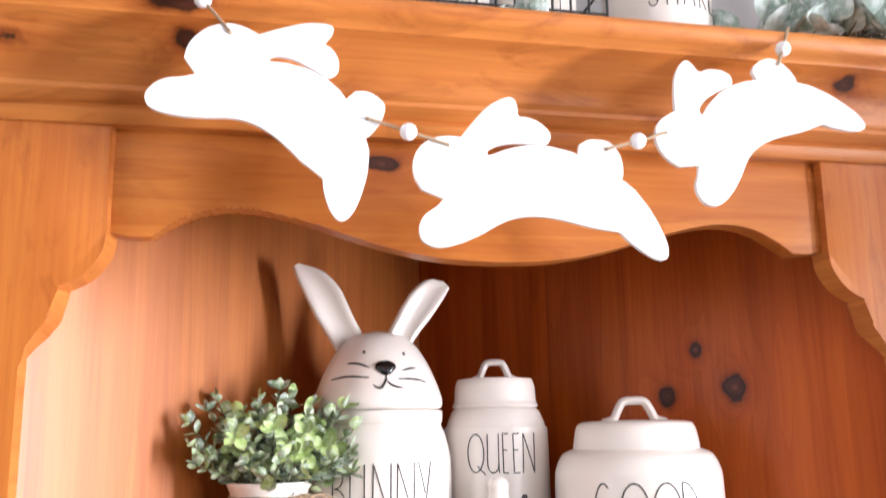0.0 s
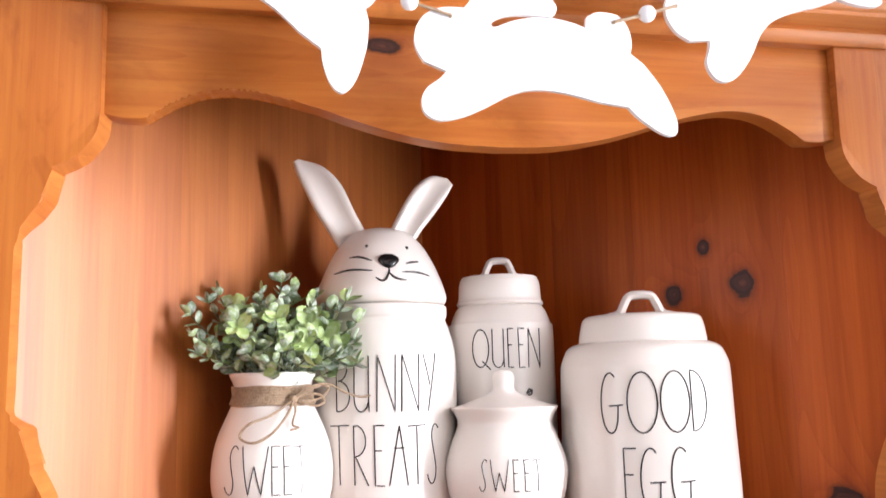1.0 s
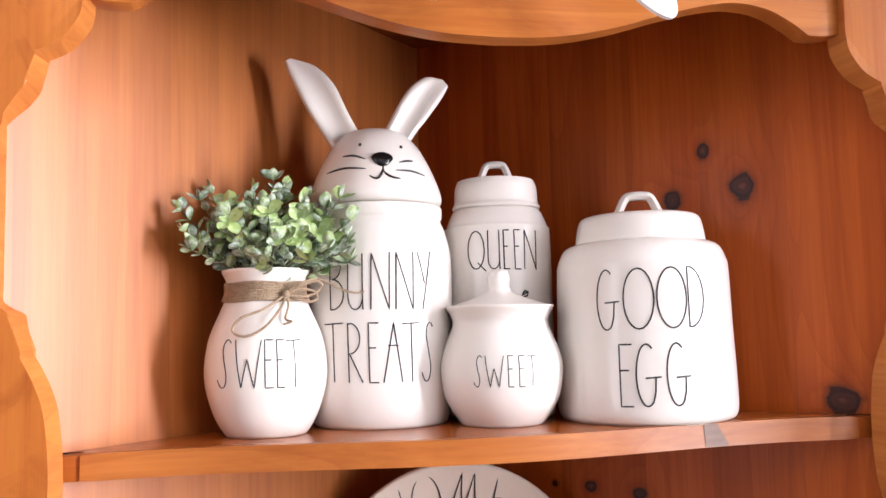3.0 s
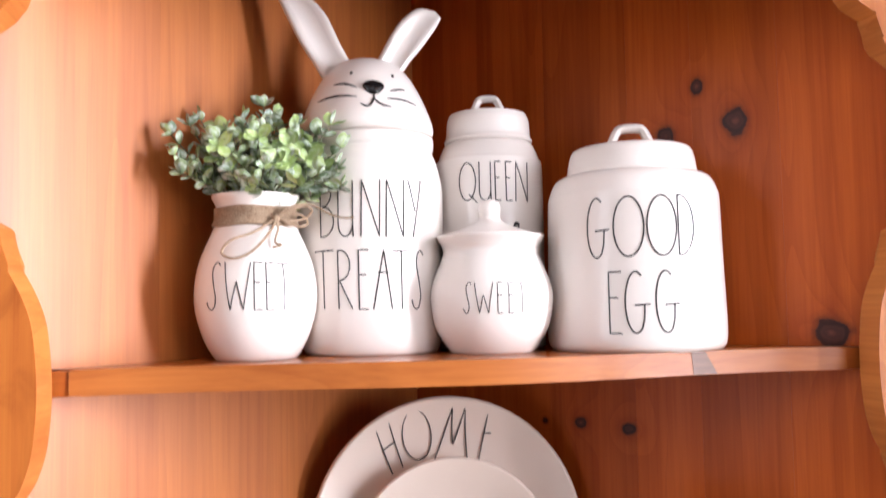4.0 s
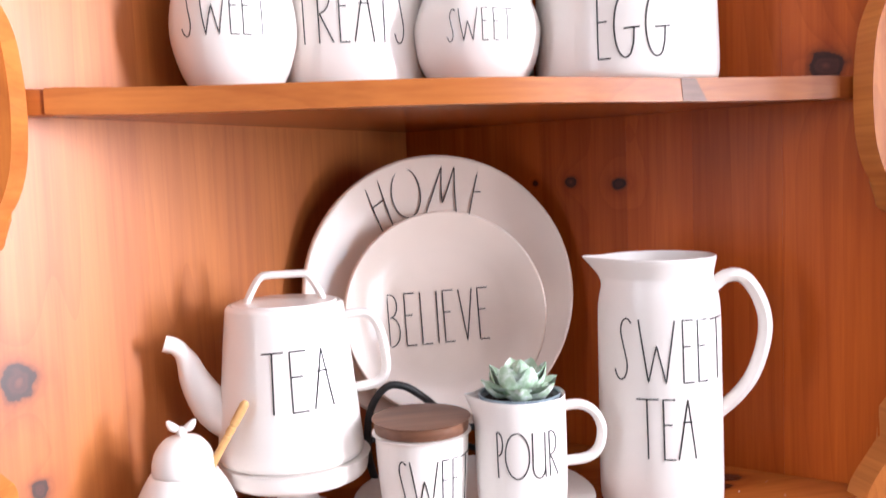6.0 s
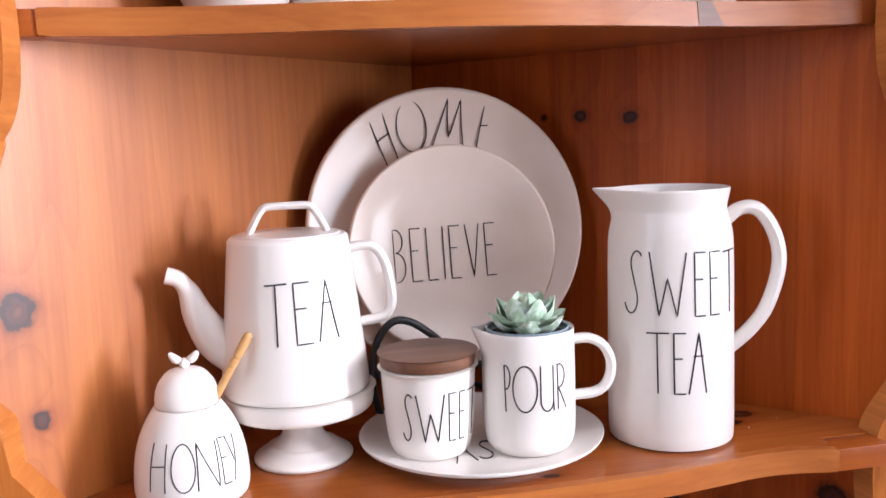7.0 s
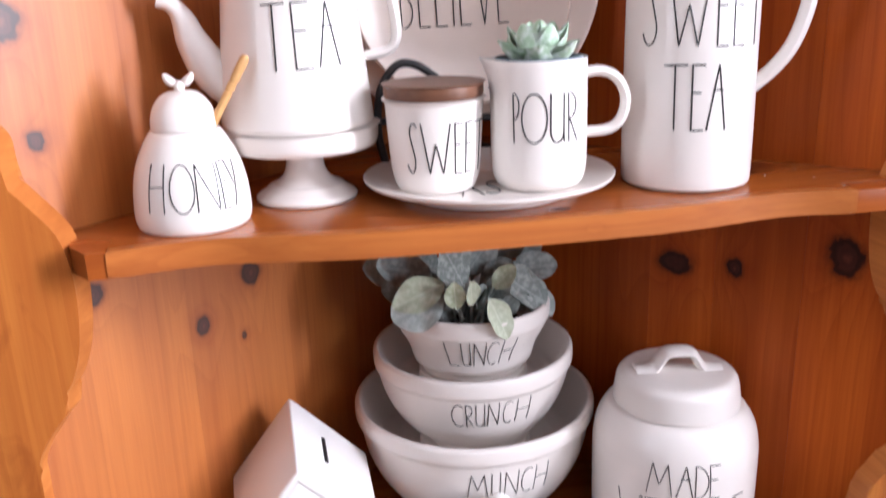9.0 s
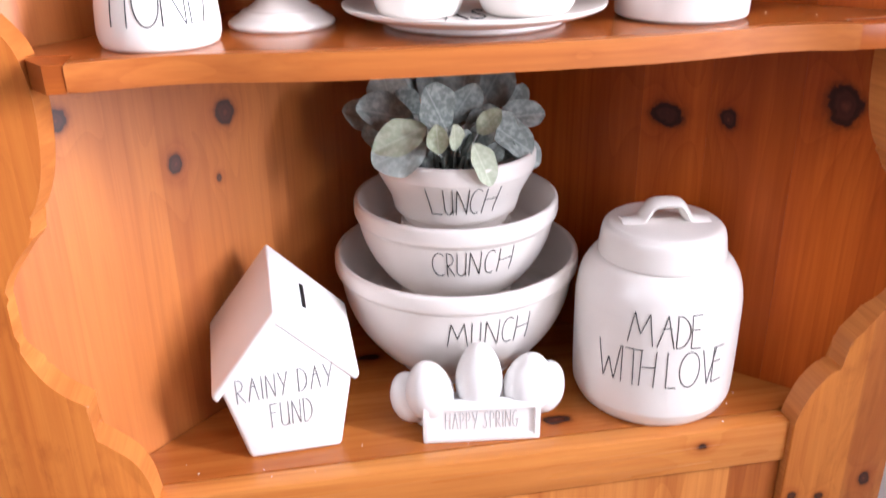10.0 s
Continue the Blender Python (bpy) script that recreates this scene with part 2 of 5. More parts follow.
CROWN_KNOTS = [((-0.392, -0.045, 2.072), 0.010, 0.030), ((-0.262, -0.078, 2.098), 0.014, 0.030), ((-0.258, -0.050, 2.078), 0.015, 0.015), ((0.322, -0.050, 2.078), 0.015, 0.018)]
PINE_CROWN = pine("pine_crown", 0, CROWN_KNOTS, seed=5.0, light=(0.78, 0.320, 0.080), dark=(0.46, 0.135, 0.024), shine=0.40, figure=0.65)
PINE_SHELF = pine("pine_shelf", 0, [((0.246, 0.08, 1.234), 0.012, 0.018), ((0.225, 0.06, 1.234), 0.009, 0.02), ((0.035, -0.012, 1.234), 0.004, 0.009)],
                  seed=6.0, light=(0.43, 0.126, 0.023), dark=(0.25, 0.055, 0.009), rough=0.20, shine=0.5)
PINE_EDGE = pine("pine_edge", 0, [((0.055, -0.03, 1.225), 0.003, 0.006)], seed=8.0, light=(0.54, 0.185, 0.042), dark=(0.30, 0.075, 0.013), spread=0.2)
PINE_BLOCK = pine("pine_block", 0, seed=18.0, light=(0.46, 0.120, 0.018), dark=(0.28, 0.060, 0.008), spread=0.1)
PINE_DECK = pine("pine_deck", 0, [((0.203, 0.0, 0.842), 0.006, 0.010), ((-0.091, 0.196, 0.858), 0.010, 0.018), ((0.074, 0.044, 0.858), 0.010, 0.018)], seed=9.0,
                 light=(0.64, 0.235, 0.048), dark=(0.38, 0.098, 0.015), rough=0.22, shine=0.5)
CERAMIC = glazed("white_glaze", (0.83, 0.775, 0.725))
CERAMIC_BRIGHT = glazed("bright_white_glaze", (0.84, 0.815, 0.79), 0.35)
CREAM = glazed("cream_glaze", (0.90, 0.765, 0.66), 0.22, 0.30, 0.6)
INK = principled("black_ink", (0.012, 0.011, 0.011), 0.45)
GREY_INK = principled("grey_ink", (0.42, 0.41, 0.41), 0.6)
FADED_INK = principled("faded_ink", (0.18, 0.175, 0.175), 0.6)
BLACK_METAL = speckled("black_iron", (0.010, 0.010, 0.011), (0.02, 0.02, 0.022), 300, 0.45)
PAINTED_WOOD = speckled("white_painted_wood", (0.84, 0.84, 0.86), (0.78, 0.78, 0.80), 60, 0.55, 0.15)
TWINE = speckled("jute_twine", (0.24, 0.155, 0.095), (0.46, 0.345, 0.235), 700, 0.9, 0.9)
WALNUT = pine("walnut_lid", 0, seed=12.0, light=(0.30, 0.145, 0.085), dark=(0.040, 0.016, 0.010), rough=0.36, figure=0.5)
BEECH = speckled("beech_wood", (0.62, 0.36, 0.14), (0.52, 0.27, 0.09), 200, 0.5)
LIME_LEAF = leafy("lime_boxwood_leaf", (0.27, 0.39, 0.13), (0.46, 0.60, 0.20), (0.70, 0.77, 0.62), 0.55, 0.5)
BOXWOOD = leafy("boxwood_leaf", (0.150, 0.210, 0.125), (0.38, 0.49, 0.20), (0.68, 0.74, 0.71), 0.6, 0.75)
STEM = speckled("leaf_stem", (0.10, 0.10, 0.05), (0.17, 0.14, 0.08), 200, 0.7)
SUCCULENT = leafy("succulent_leaf", (0.34, 0.50, 0.34), (0.46, 0.60, 0.42), (0.84, 0.89, 0.86), 0.6, 0.8)
LAMBS_EAR = leafy("felted_leaf", (0.22, 0.255, 0.232), (0.39, 0.415, 0.380), (0.62, 0.645, 0.615), 0.9, 0.5, 0.0011)
YOUNG_LEAF = leafy("young_felted_leaf", (0.36, 0.41, 0.27), (0.46, 0.50, 0.36), (0.70, 0.73, 0.62), 0.85, 0.40, 0.0013)
EUCALYPTUS = leafy("eucalyptus_leaf", (0.17, 0.26, 0.20), (0.50, 0.60, 0.56), (0.78, 0.84, 0.85), 0.7, 0.65)
SOIL = speckled("dark_soil", (0.012, 0.010, 0.009), (0.035, 0.028, 0.022), 400, 0.95, 1.0)
TIN = speckled("blue_grey_tin", (0.20, 0.26, 0.30), (0.27, 0.33, 0.37), 120, 0.45)
WALL_PAINT = speckled("grey_wall_paint", (0.78, 0.77, 0.785), (0.81, 0.80, 0.815), 90, 0.8, 0.1)
# for unseen walls: near black so that little light bounces into the cabinet
LOW_BOUNCE_PAINT = speckled("low_bounce_wall_paint", (0.085, 0.080, 0.076), (0.10, 0.094, 0.09), 90, 0.85, 0.1)
# for the unseen ceiling: grey instead of white, to weaken its bounce
LOW_BOUNCE_CEILING = speckled("low_bounce_ceiling", (0.36, 0.355, 0.35), (0.40, 0.395, 0.39), 90, 0.8, 0.1)
WHITE_PAINT = speckled("white_paint", (0.78, 0.78, 0.77), (0.82, 0.82, 0.81), 90, 0.7, 0.1)
FLOOR_WOOD = pine("floor_boards", 0, seed=20.0, light=(0.17, 0.095, 0.050), dark=(0.09, 0.05, 0.028), rough=0.45)


# ---- mesh helpers ----
def link_mesh(name, bm, mat, smooth=True):
    me = bpy.data.meshes.new(name)
    bmesh.ops.recalc_face_normals(bm, faces=bm.faces)
    bm.to_mesh(me)
    bm.free()
    me.materials.append(mat)
    if smooth:
        me.shade_smooth()
        me.set_sharp_from_angle(angle=radians(42))
    return new(name, me)


def part(name, bm, mat, parent, label="", smooth=True):
    ob = link_mesh(name, bm, mat, smooth)
    ob.parent = parent
    return tagged(ob, label)


def thing(name, at, label, category, group="", kind="", turn=0.0):
    ob = new(name)
    ob.matrix_world = pose(*at, 0, 0, turn)
    ob.empty_display_size = 0.02
    return tagged(ob, label, category, group, kind)


def box(bm, lo, hi, bevel=0.0):
    lo, hi = Vector(lo), Vector(hi)
    made = bmesh.ops.create_cube(bm, size=1)["verts"]
    for v in made:
        v.co = Vector(((v.co.x + 0.5) * (hi.x - lo.x) + lo.x, (v.co.y + 0.5) * (hi.y - lo.y) + lo.y, (v.co.z + 0.5) * (hi.z - lo.z) + lo.z))
    if bevel:
        edges = {e for v in made for e in v.link_edges}
        bmesh.ops.bevel(bm, geom=list(edges), offset=bevel, segments=2, affect="EDGES", profile=0.6)
    return bm


def curve_points(points, steps=6, closed=False):
    """A Catmull-Rom line through the points."""
    pts = [Vector(p) for p in points]
    n = len(pts)
    out = []
    for i in range(n if closed else n - 1):
        p1, p2 = pts[i], pts[(i + 1) % n]
        p0 = pts[(i - 1) % n] if closed or i else p1 * 2 - p2
        p3 = pts[(i + 2) % n] if closed or i + 2 < n else p2 * 2 - p1
        for s in range(steps):
            t = s / steps
            out.append(0.5 * (2 * p1 + (p2 - p0) * t + (2 * p0 - 5 * p1 + 4 * p2 - p3) * t * t + (3 * p1 - p0 - 3 * p2 + p3) * t ** 3))
    if not closed:
        out.append(pts[-1])
    return out


def lathe(profile, seg=56, bm=None, steps=4):
    """A turned body round z. profile: (radius, height); radius 0 closes an end."""
    bm = bm or bmesh.new()
    profile = list(profile)
    if profile[0][0] < 1e-6 and profile[1][0] > 0.01:
        (r1, z1), z0 = profile[1], profile[0][1]
        profile.insert(1, (r1 - 0.004, z1 + (z0 - z1) * 0.004 / r1))
    if profile[-1][0] < 1e-6 and profile[-2][0] > 0.01 and abs(profile[-2][1] - profile[-1][1]) < 1e-6:
        (r1, z1), z0 = profile[-2], profile[-1][1]
        profile.insert(-1, (r1 - 0.004, z1 + (z0 - z1) * 0.004 / r1))
    pts = [Vector((max(p.x, 0.0), p.y)) for p in curve_points([Vector((r, z)) for r, z in profile], steps)] if steps > 1 else [Vector(p) for p in profile]
    rings = []
    for p in pts:
        if p.x < 1e-5:
            rings.append([bm.verts.new((0, 0, p.y))])
        else:
            rings.append([bm.verts.new((p.x * math.cos(2 * math.pi * i / seg), p.x * math.sin(2 * math.pi * i / seg), p.y)) for i in range(seg)])
    for a, b in zip(rings, rings[1:]):
        for i in range(seg):
            j = (i + 1) % seg
            if len(a) == 1 and len(b) == 1:
                continue
            if len(a) == 1:
                bm.faces.new((a[0], b[i], b[j]))
            elif len(b) == 1:
                bm.faces.new((a[i], a[j], b[0]))
            else:
                bm.faces.new((a[i], a[j], b[j], b[i]))
    return bm


def tube(bm, points, radius, sides=8, flat=1.0, cap=True, side_axis=None):
    """A round or flattened rod along points. radius: one number or one for each point."""
    pts = [Vector(p) for p in points]
    rad = radius if isinstance(radius, (list, tuple)) else [radius] * len(pts)
    rings, ref = [], None
    for i, p in enumerate(pts):
        d = (pts[min(i + 1, len(pts) - 1)] - pts[max(i - 1, 0)]).normalized()
        if ref is None:
            ref = Vector(side_axis) if side_axis else (Vector((0, 0, 1)) if abs(d.z) < 0.9 else Vector((1, 0, 0)))
        side = (ref - d * ref.dot(d)).normalized()
        if not side_axis:
            ref = side
        other = d.cross(side)
        rings.append([bm.verts.new(p + side * (math.cos(2 * math.pi * k / sides) * rad[i] * flat) + other * (math.sin(2 * math.pi * k / sides) * rad[i])) for k in range(sides)])
    for a, b in zip(rings, rings[1:]):
        for k in range(sides):
            j = (k + 1) % sides
            bm.faces.new((a[k], a[j], b[j], b[k]))
    if cap:
        bm.faces.new(rings[0][::-1])
        bm.faces.new(rings[-1])
    return bm


def slab(bm, outline, lo, hi, axis=2, bevel=0.0, rounds=2):
    """A flat plate with the given outline (pairs in the plane), from lo to hi along the axis."""
    def at(p, h):
        return (p[0], p[1], h) if axis == 2 else (p[0], h, p[1])
    a = [bm.verts.new(at(p, lo)) for p in outline]
    b = [bm.verts.new(at(p, hi)) for p in outline]
    fa, fb = bm.faces.new(a), bm.faces.new(b[::-1])
    n = len(outline)
    for i in range(n):
        bm.faces.new((a[i], b[i], b[(i + 1) % n], a[(i + 1) % n]))
    if bevel:
        edges = list({e for f in (fa, fb) for e in f.edges})
        bmesh.ops.bevel(bm, geom=edges, offset=bevel, segments=rounds, affect="EDGES", profile=0.55)
    bm.normal_update()
    big = [f for f in bm.faces if len(f.verts) > 4]
    bmesh.ops.triangulate(bm, faces=big)
    return bm


# ---- pen-drawn letters: strokes in a box one high ----
def arc(cx, cy, rx, ry, a, b, n=14):
    return [(cx + rx * math.cos(radians(a + (b - a) * i / n)), cy + ry * math.sin(radians(a + (b - a) * i / n))) for i in range(n + 1)]


GLYPHS = {
    "A": (0.42, [[(0, 0), (0.23, 1), (0.42, 0)], [(0.10, 0.62), (0.34, 0.62)]]),
    "B": (0.32, [[(0.02, 0), (0, 1)], [(0, 1)] + arc(0.06, 0.78, 0.2, 0.22, 80, -90), [(0.06, 0.56)] + arc(0.06, 0.28, 0.26, 0.28, 80, -90) + [(0.02, 0)]]),
    "C": (0.40, [arc(0.26, 0.5, 0.26, 0.5, 55, 300)]),
    "D": (0.36, [[(0, 0), (0, 1)], [(0, 1)] + arc(0.02, 0.5, 0.34, 0.5, 80, -90)]),
    "E": (0.30, [[(0.30, 1), (0, 1), (0.02, 0), (0.30, 0)], [(0.01, 0.58), (0.22, 0.58)]]),
    "F": (0.30, [[(0.30, 1), (0, 1), (0.02, 0)], [(0.01, 0.62), (0.22, 0.62)]]),
    "G": (0.46, [arc(0.20, 0.5, 0.20, 0.5, 58, 300, 20) + [(0.345, 0.22), (0.36, 0.46)], [(0.17, 0.45), (0.46, 0.465)]]),
    "H": (0.36, [[(0, 0), (0.02, 1)], [(0.34, 0), (0.36, 1)], [(0, 0.52), (0.36, 0.56)]]),
    "I": (0.04, [[(0.02, 0), (0.02, 1)]]),
    "L": (0.30, [[(0, 1), (0.02, 0), (0.30, 0)]]),
    "M": (0.56, [[(0, 0), (0.12, 1), (0.28, 0.35), (0.46, 1), (0.56, 0)]]),
    "N": (0.38, [[(0, 0), (0.02, 1), (0.36, 0), (0.38, 1)]]),
    "O": (0.46, [arc(0.23, 0.5, 0.23, 0.5, 90, 450, 24)]),
    "P": (0.30, [[(0.04, 0), (0, 1)], [(0, 0.98)] + arc(0.04, 0.74, 0.24, 0.26, 80, -90)]),
    "Q": (0.48, [arc(0.23, 0.5, 0.23, 0.5, 90, 450, 24), [(0.28, 0.16), (0.50, -0.06)]]),
    "R": (0.34, [[(0.02, 0), (0, 1)], [(0, 0.98)] + arc(0.04, 0.74, 0.24, 0.26, 80, -90) + [(0.34, 0)]]),
    "S": (0.32, [arc(0.22, 0.80, 0.13, 0.20, 40, 200, 10) + arc(0.08, 0.24, 0.15, 0.24, 25, -160, 14)]),
    "T": (0.44, [[(0, 0.98), (0.44, 1)], [(0.21, 1), (0.23, 0)]]),
    "U": (0.34, [[(0, 1)] + arc(0.17, 0.24, 0.17, 0.24, 180, 360) + [(0.34, 1)], [(0.34, 0.3), (0.35, 0)]]),
    "V": (0.40, [[(0, 1), (0.20, 0), (0.40, 1)]]),
    "W": (0.56, [[(0, 1), (0.15, 0), (0.28, 0.6), (0.42, 0), (0.56, 1)]]),
    "Y": (0.38, [[(0, 1), (0.19, 0.45)], [(0.38, 1), (0.12, 0)]]),
}


def word_strokes(text, gap=0.16):
    """The strokes of a word, laid in 0..1 across and 0..1 up."""
    x, out = 0.0, []
    for ch in text:
        if ch == " ":
            x += 0.30
            continue
        wide, strokes = GLYPHS[ch]
        out += [[(x + px, py) for px, py in s] for s in strokes]
        x += wide + gap
    total = x - gap
    return [[(px / total, py) for px, py in s] for s in out]


def fine_line(points, most=0.03):
    out = []
    for a, b in zip(points, points[1:]):
        n = max(1, int(math.hypot(b[0] - a[0], b[1] - a[1]) / most))
        out += [(a[0] + (b[0] - a[0]) * i / n, a[1] + (b[1] - a[1]) * i / n) for i in range(n)]
    return out + [points[-1]]


def radius_at(profile, z):
    for (r0, z0), (r1, z1) in zip(profile, profile[1:]):
        if z0 <= z <= z1 and z1 > z0:
            return r0 + (r1 - r0) * (z - z0) / (z1 - z0)
    return profile[-1][0]


def on_turned(profile, phi0, phi1, base, high, lift=0.0):
    """A map from 0..1 across and up to a place on the turned body between two angles."""
    profile = [(p.x, p.y) for p in curve_points([Vector(q) for q in profile], 4)]

    def at(u, v):
        z = base + high * v
        r, a = radius_at(profile, z) + lift, radians(phi0 + (phi1 - phi0) * u)
        return Vector((r * math.cos(a), r * math.sin(a), z))
    return at


def lettering(strokes, at, thick, parent, mat=None, name="lettering", label="thin black hand-drawn lettering"):
    bm = bmesh.new()
    for s in strokes:
        tube(bm, [at(*p) for p in fine_line(s, 0.06)], thick * 0.86, 6)
    return part(name, bm, mat or INK, parent, label)


def turned_word(text, profile, cells, low, high, thick, parent, lift=0.0, swing=0.0):
    """A word drawn round a turned body. cells: where each letter begins and ends, in degrees; low, high: the heights at both ends of the word."""
    profile = [(p.x, p.y) for p in curve_points([Vector(q) for q in profile], 4)]
    first, last = cells[0][0], cells[-1][1]
    bm = bmesh.new()
    for ch, (a0, a1) in zip(text.replace(" ", ""), cells):
        wide, strokes = GLYPHS[ch]
        for stroke in strokes:
            points = []
            for x, y in fine_line(stroke, 0.05):
                a = a0 + (a1 - a0) * x / wide
                k = (a - first) / (last - first)
                z0, z1 = low[0] + (low[1] - low[0]) * k, high[0] + (high[1] - high[0]) * k
                z = z0 + (z1 - z0) * y
                r, turn = radius_at(profile, z) + lift, radians(a + swing)
                points.append((r * math.cos(turn), r * math.sin(turn), z))
            tube(bm, points, thick * 0.86, 6)
    return part("lettering", bm, INK, parent, "thin black hand-drawn lettering")


# ---- the setting: room ----


def wall_frame(side):
    """Wall space: x along the wall from the room's corner, y away from the room, z up. side: -1 left wall, +1 right wall."""
    return pose(0, 0.373, 0, 0, 0, -45 * side) if side > 0 else pose(0, 0.373, 0, 0, 0, 45)


def room():
    gap = 0.05
    for side, name in ((-1, "wall_west"), (1, "wall_north")):
        bm = bmesh.new()
        if side > 0:   # window opening 1.50 to 2.30 m from the corner
            for lo, hi in (((0.05, 0), (1.50, 2.6)), ((2.30, 0), (4.2, 2.6)), ((1.50, 0), (2.30, 1.15)), ((1.50, 2.4), (2.30, 2.6))):
                box(bm, (lo[0], gap, lo[1]), (hi[0], gap + 0.12, hi[1]))
        else:
            for lo, hi in (((-1.10, 0), (0.16, 2.6)), ((-4.2, 0), (-2.10, 2.6)), ((-2.10, 0), (-1.10, 1.15)), ((-2.10, 2.35), (-1.10, 2.6))):
                box(bm, (lo[0], gap, lo[1]), (hi[0], gap + 0.12, hi[1]))
        # the left wall is out of view and darkened to cut bounced light
        ob = link_mesh(name, bm, WALL_PAINT if side > 0 else LOW_BOUNCE_PAINT, False)
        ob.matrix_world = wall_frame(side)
        tagged(ob, "plain light grey painted room wall" if side > 0 else "unseen room wall, coloured dark to cut bounced light", "wall", kind="structure")
    # the two far walls, the second with a wide window; unseen, dark to hold back fill light
    m = wall_frame(1)
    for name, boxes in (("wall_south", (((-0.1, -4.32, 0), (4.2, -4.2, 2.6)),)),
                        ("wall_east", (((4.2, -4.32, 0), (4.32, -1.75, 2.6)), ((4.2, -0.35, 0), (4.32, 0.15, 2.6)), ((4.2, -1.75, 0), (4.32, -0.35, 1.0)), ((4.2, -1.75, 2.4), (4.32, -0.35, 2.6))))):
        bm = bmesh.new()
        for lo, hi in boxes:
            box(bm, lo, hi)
        ob = link_mesh(name, bm, LOW_BOUNCE_PAINT, False)
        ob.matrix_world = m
        tagged(ob, "unseen room wall, coloured dark to cut bounced light", "wall", kind="structure")
    # floor and ceiling are out of view, kept dark to deepen the cabinet's shade
    for name, z0, z1, mat, label in (("floor", -0.05, 0.0, FLOOR_WOOD, "brown wooden floor of the room"), ("ceiling", 2.6, 2.7, LOW_BOUNCE_CEILING, "unseen ceiling, greyed to cut bounced light")):
        bm = box(bmesh.new(), (-0.1, -4.32, z0), (4.32, 0.15, z1))
        ob = link_mesh(name, bm, mat, False)
        ob.matrix_world = m
        tagged(ob, label, name, kind="structure")
    for name, at, wide, low, high, frame_turn in (("window_1", (1.50, 0.08), 0.80, 1.15, 1.25, 0), ("window_2", (4.23, -0.35), 1.40, 1.00, 1.40, -90), ("window_3", (-2.10, 0.08), 1.00, 1.15, 1.20, 0)):
        win = thing(name, (0, 0, 0), "white framed window letting in daylight", "window", kind="structure")
        win.matrix_world = (wall_frame(-1) if name == "window_3" else m) @ pose(at[0], at[1], low, 0, 0, frame_turn)
        bm = bmesh.new()
        for lo, hi in (((0, 0), (0.05, high)), ((wide - 0.05, 0), (wide, high)), ((0.05, 0), (wide - 0.05, 0.05)), ((0.05, high - 0.05), (wide - 0.05, high)), ((wide / 2 - 0.02, 0.05), (wide / 2 + 0.02, high - 0.05))):
            box(bm, (lo[0], 0, lo[1]), (hi[0], 0.05, hi[1]))
        part("window_frame", bm, WHITE_PAINT, win, smooth=False)


room()
M_RIGHT = wall_frame(1)
window_lamp("window_light", M_RIGHT @ pose(1.90, 0.070, 1.735, -90, 0, 0), 0.70, 1.05, 150, (1.0, 0.97, 0.95))
window_lamp("far_window_light", M_RIGHT @ pose(4.225, -1.05, 1.70, 90, 0, 90), 1.3, 1.3, 20, (0.98, 0.975, 1.0))
window_lamp("west_window_light", wall_frame(-1) @ pose(-1.60, 0.075, 1.74, -90, 0, 0), 0.9, 1.1, 11.0, (1.0, 0.97, 0.94))


# ---- the corner cabinet ----
TOP, MID, DECK = 1.600, 1.234, 0.858


PROUD = 0.009   # the stiles stand this far before the valance


def stile_edge(side, z_hi=2.03, z_lo=0.72):
    """The scalloped inner edge of a stile, from top to bottom: (distance from the middle, z). The two were cut by hand and differ at the foot."""
    runs = [((0.317, 1.938), (0.3195, 1.922), (0.331, 1.905), (0.343, 1.897), (0.352, 1.893)),
            ((0.354, 1.871), (0.366, 1.854), (0.382, 1.825), (0.391, 1.795), (0.391, 1.765), (0.384, 1.732), (0.373, 1.712), (0.362, 1.702)),
            ((0.358, 1.676), (0.349, 1.659), (0.3415, 1.640), (0.338, 1.620), (0.336, 1.593), (0.3363, 1.569), (0.339, 1.542), (0.3455, 1.5205), (0.354, 1.507)),
            ((0.357, 1.487), (0.373, 1.470), (0.384, 1.445), (0.389, 1.405), (0.384, 1.362), (0.375, 1.335), (0.361, 1.306)),
            ((0.362, 1.279), (0.349, 1.263), (0.3325, 1.240), (0.3263, 1.213), (0.326, 1.184), (0.330, 1.152), (0.338, 1.128), (0.346, 1.116))]
    if side < 0:
        runs += [((0.3445, 1.103), (0.358, 1.088), (0.3705, 1.068), (0.3755, 1.045), (0.374, 1.018), (0.363, 0.988), (0.348, 0.968), (0.331, 0.9555)),
                 ((0.334, 0.926), (0.320, 0.913), (0.306, 0.898), (0.297, 0.877), (0.293, 0.850))]
    else:
        runs += [((0.350, 1.103), (0.364, 1.086), (0.375, 1.055), (0.377, 1.018), (0.3735, 0.985), (0.3640, 0.9652), (0.3522, 0.9495), (0.3400, 0.9353), (0.3368, 0.9226)),
                 ((0.3363, 0.9078), (0.3235, 0.9029), (0.3088, 0.8858), (0.2990, 0.8633), (0.2945, 0.8461))]
    edge = [(0.317, z_hi)]
    for run in runs:
        edge += [(min(p.x, 0.3735), p.y) for p in curve_points(run, 4)]
    edge.append((0.293, z_lo))
    # the face stands proud of the valance, so the cut is a little narrower and tighter
    mid = -0.165 * side
    return [(x - PROUD / 0.64 * (x - mid) + (0.0036 if side > 0 else 0.0), z + PROUD / 0.64 * (0.90 + 0.455 * z - z if z > 1.1 else 1.36 - z)) for x, z in edge]


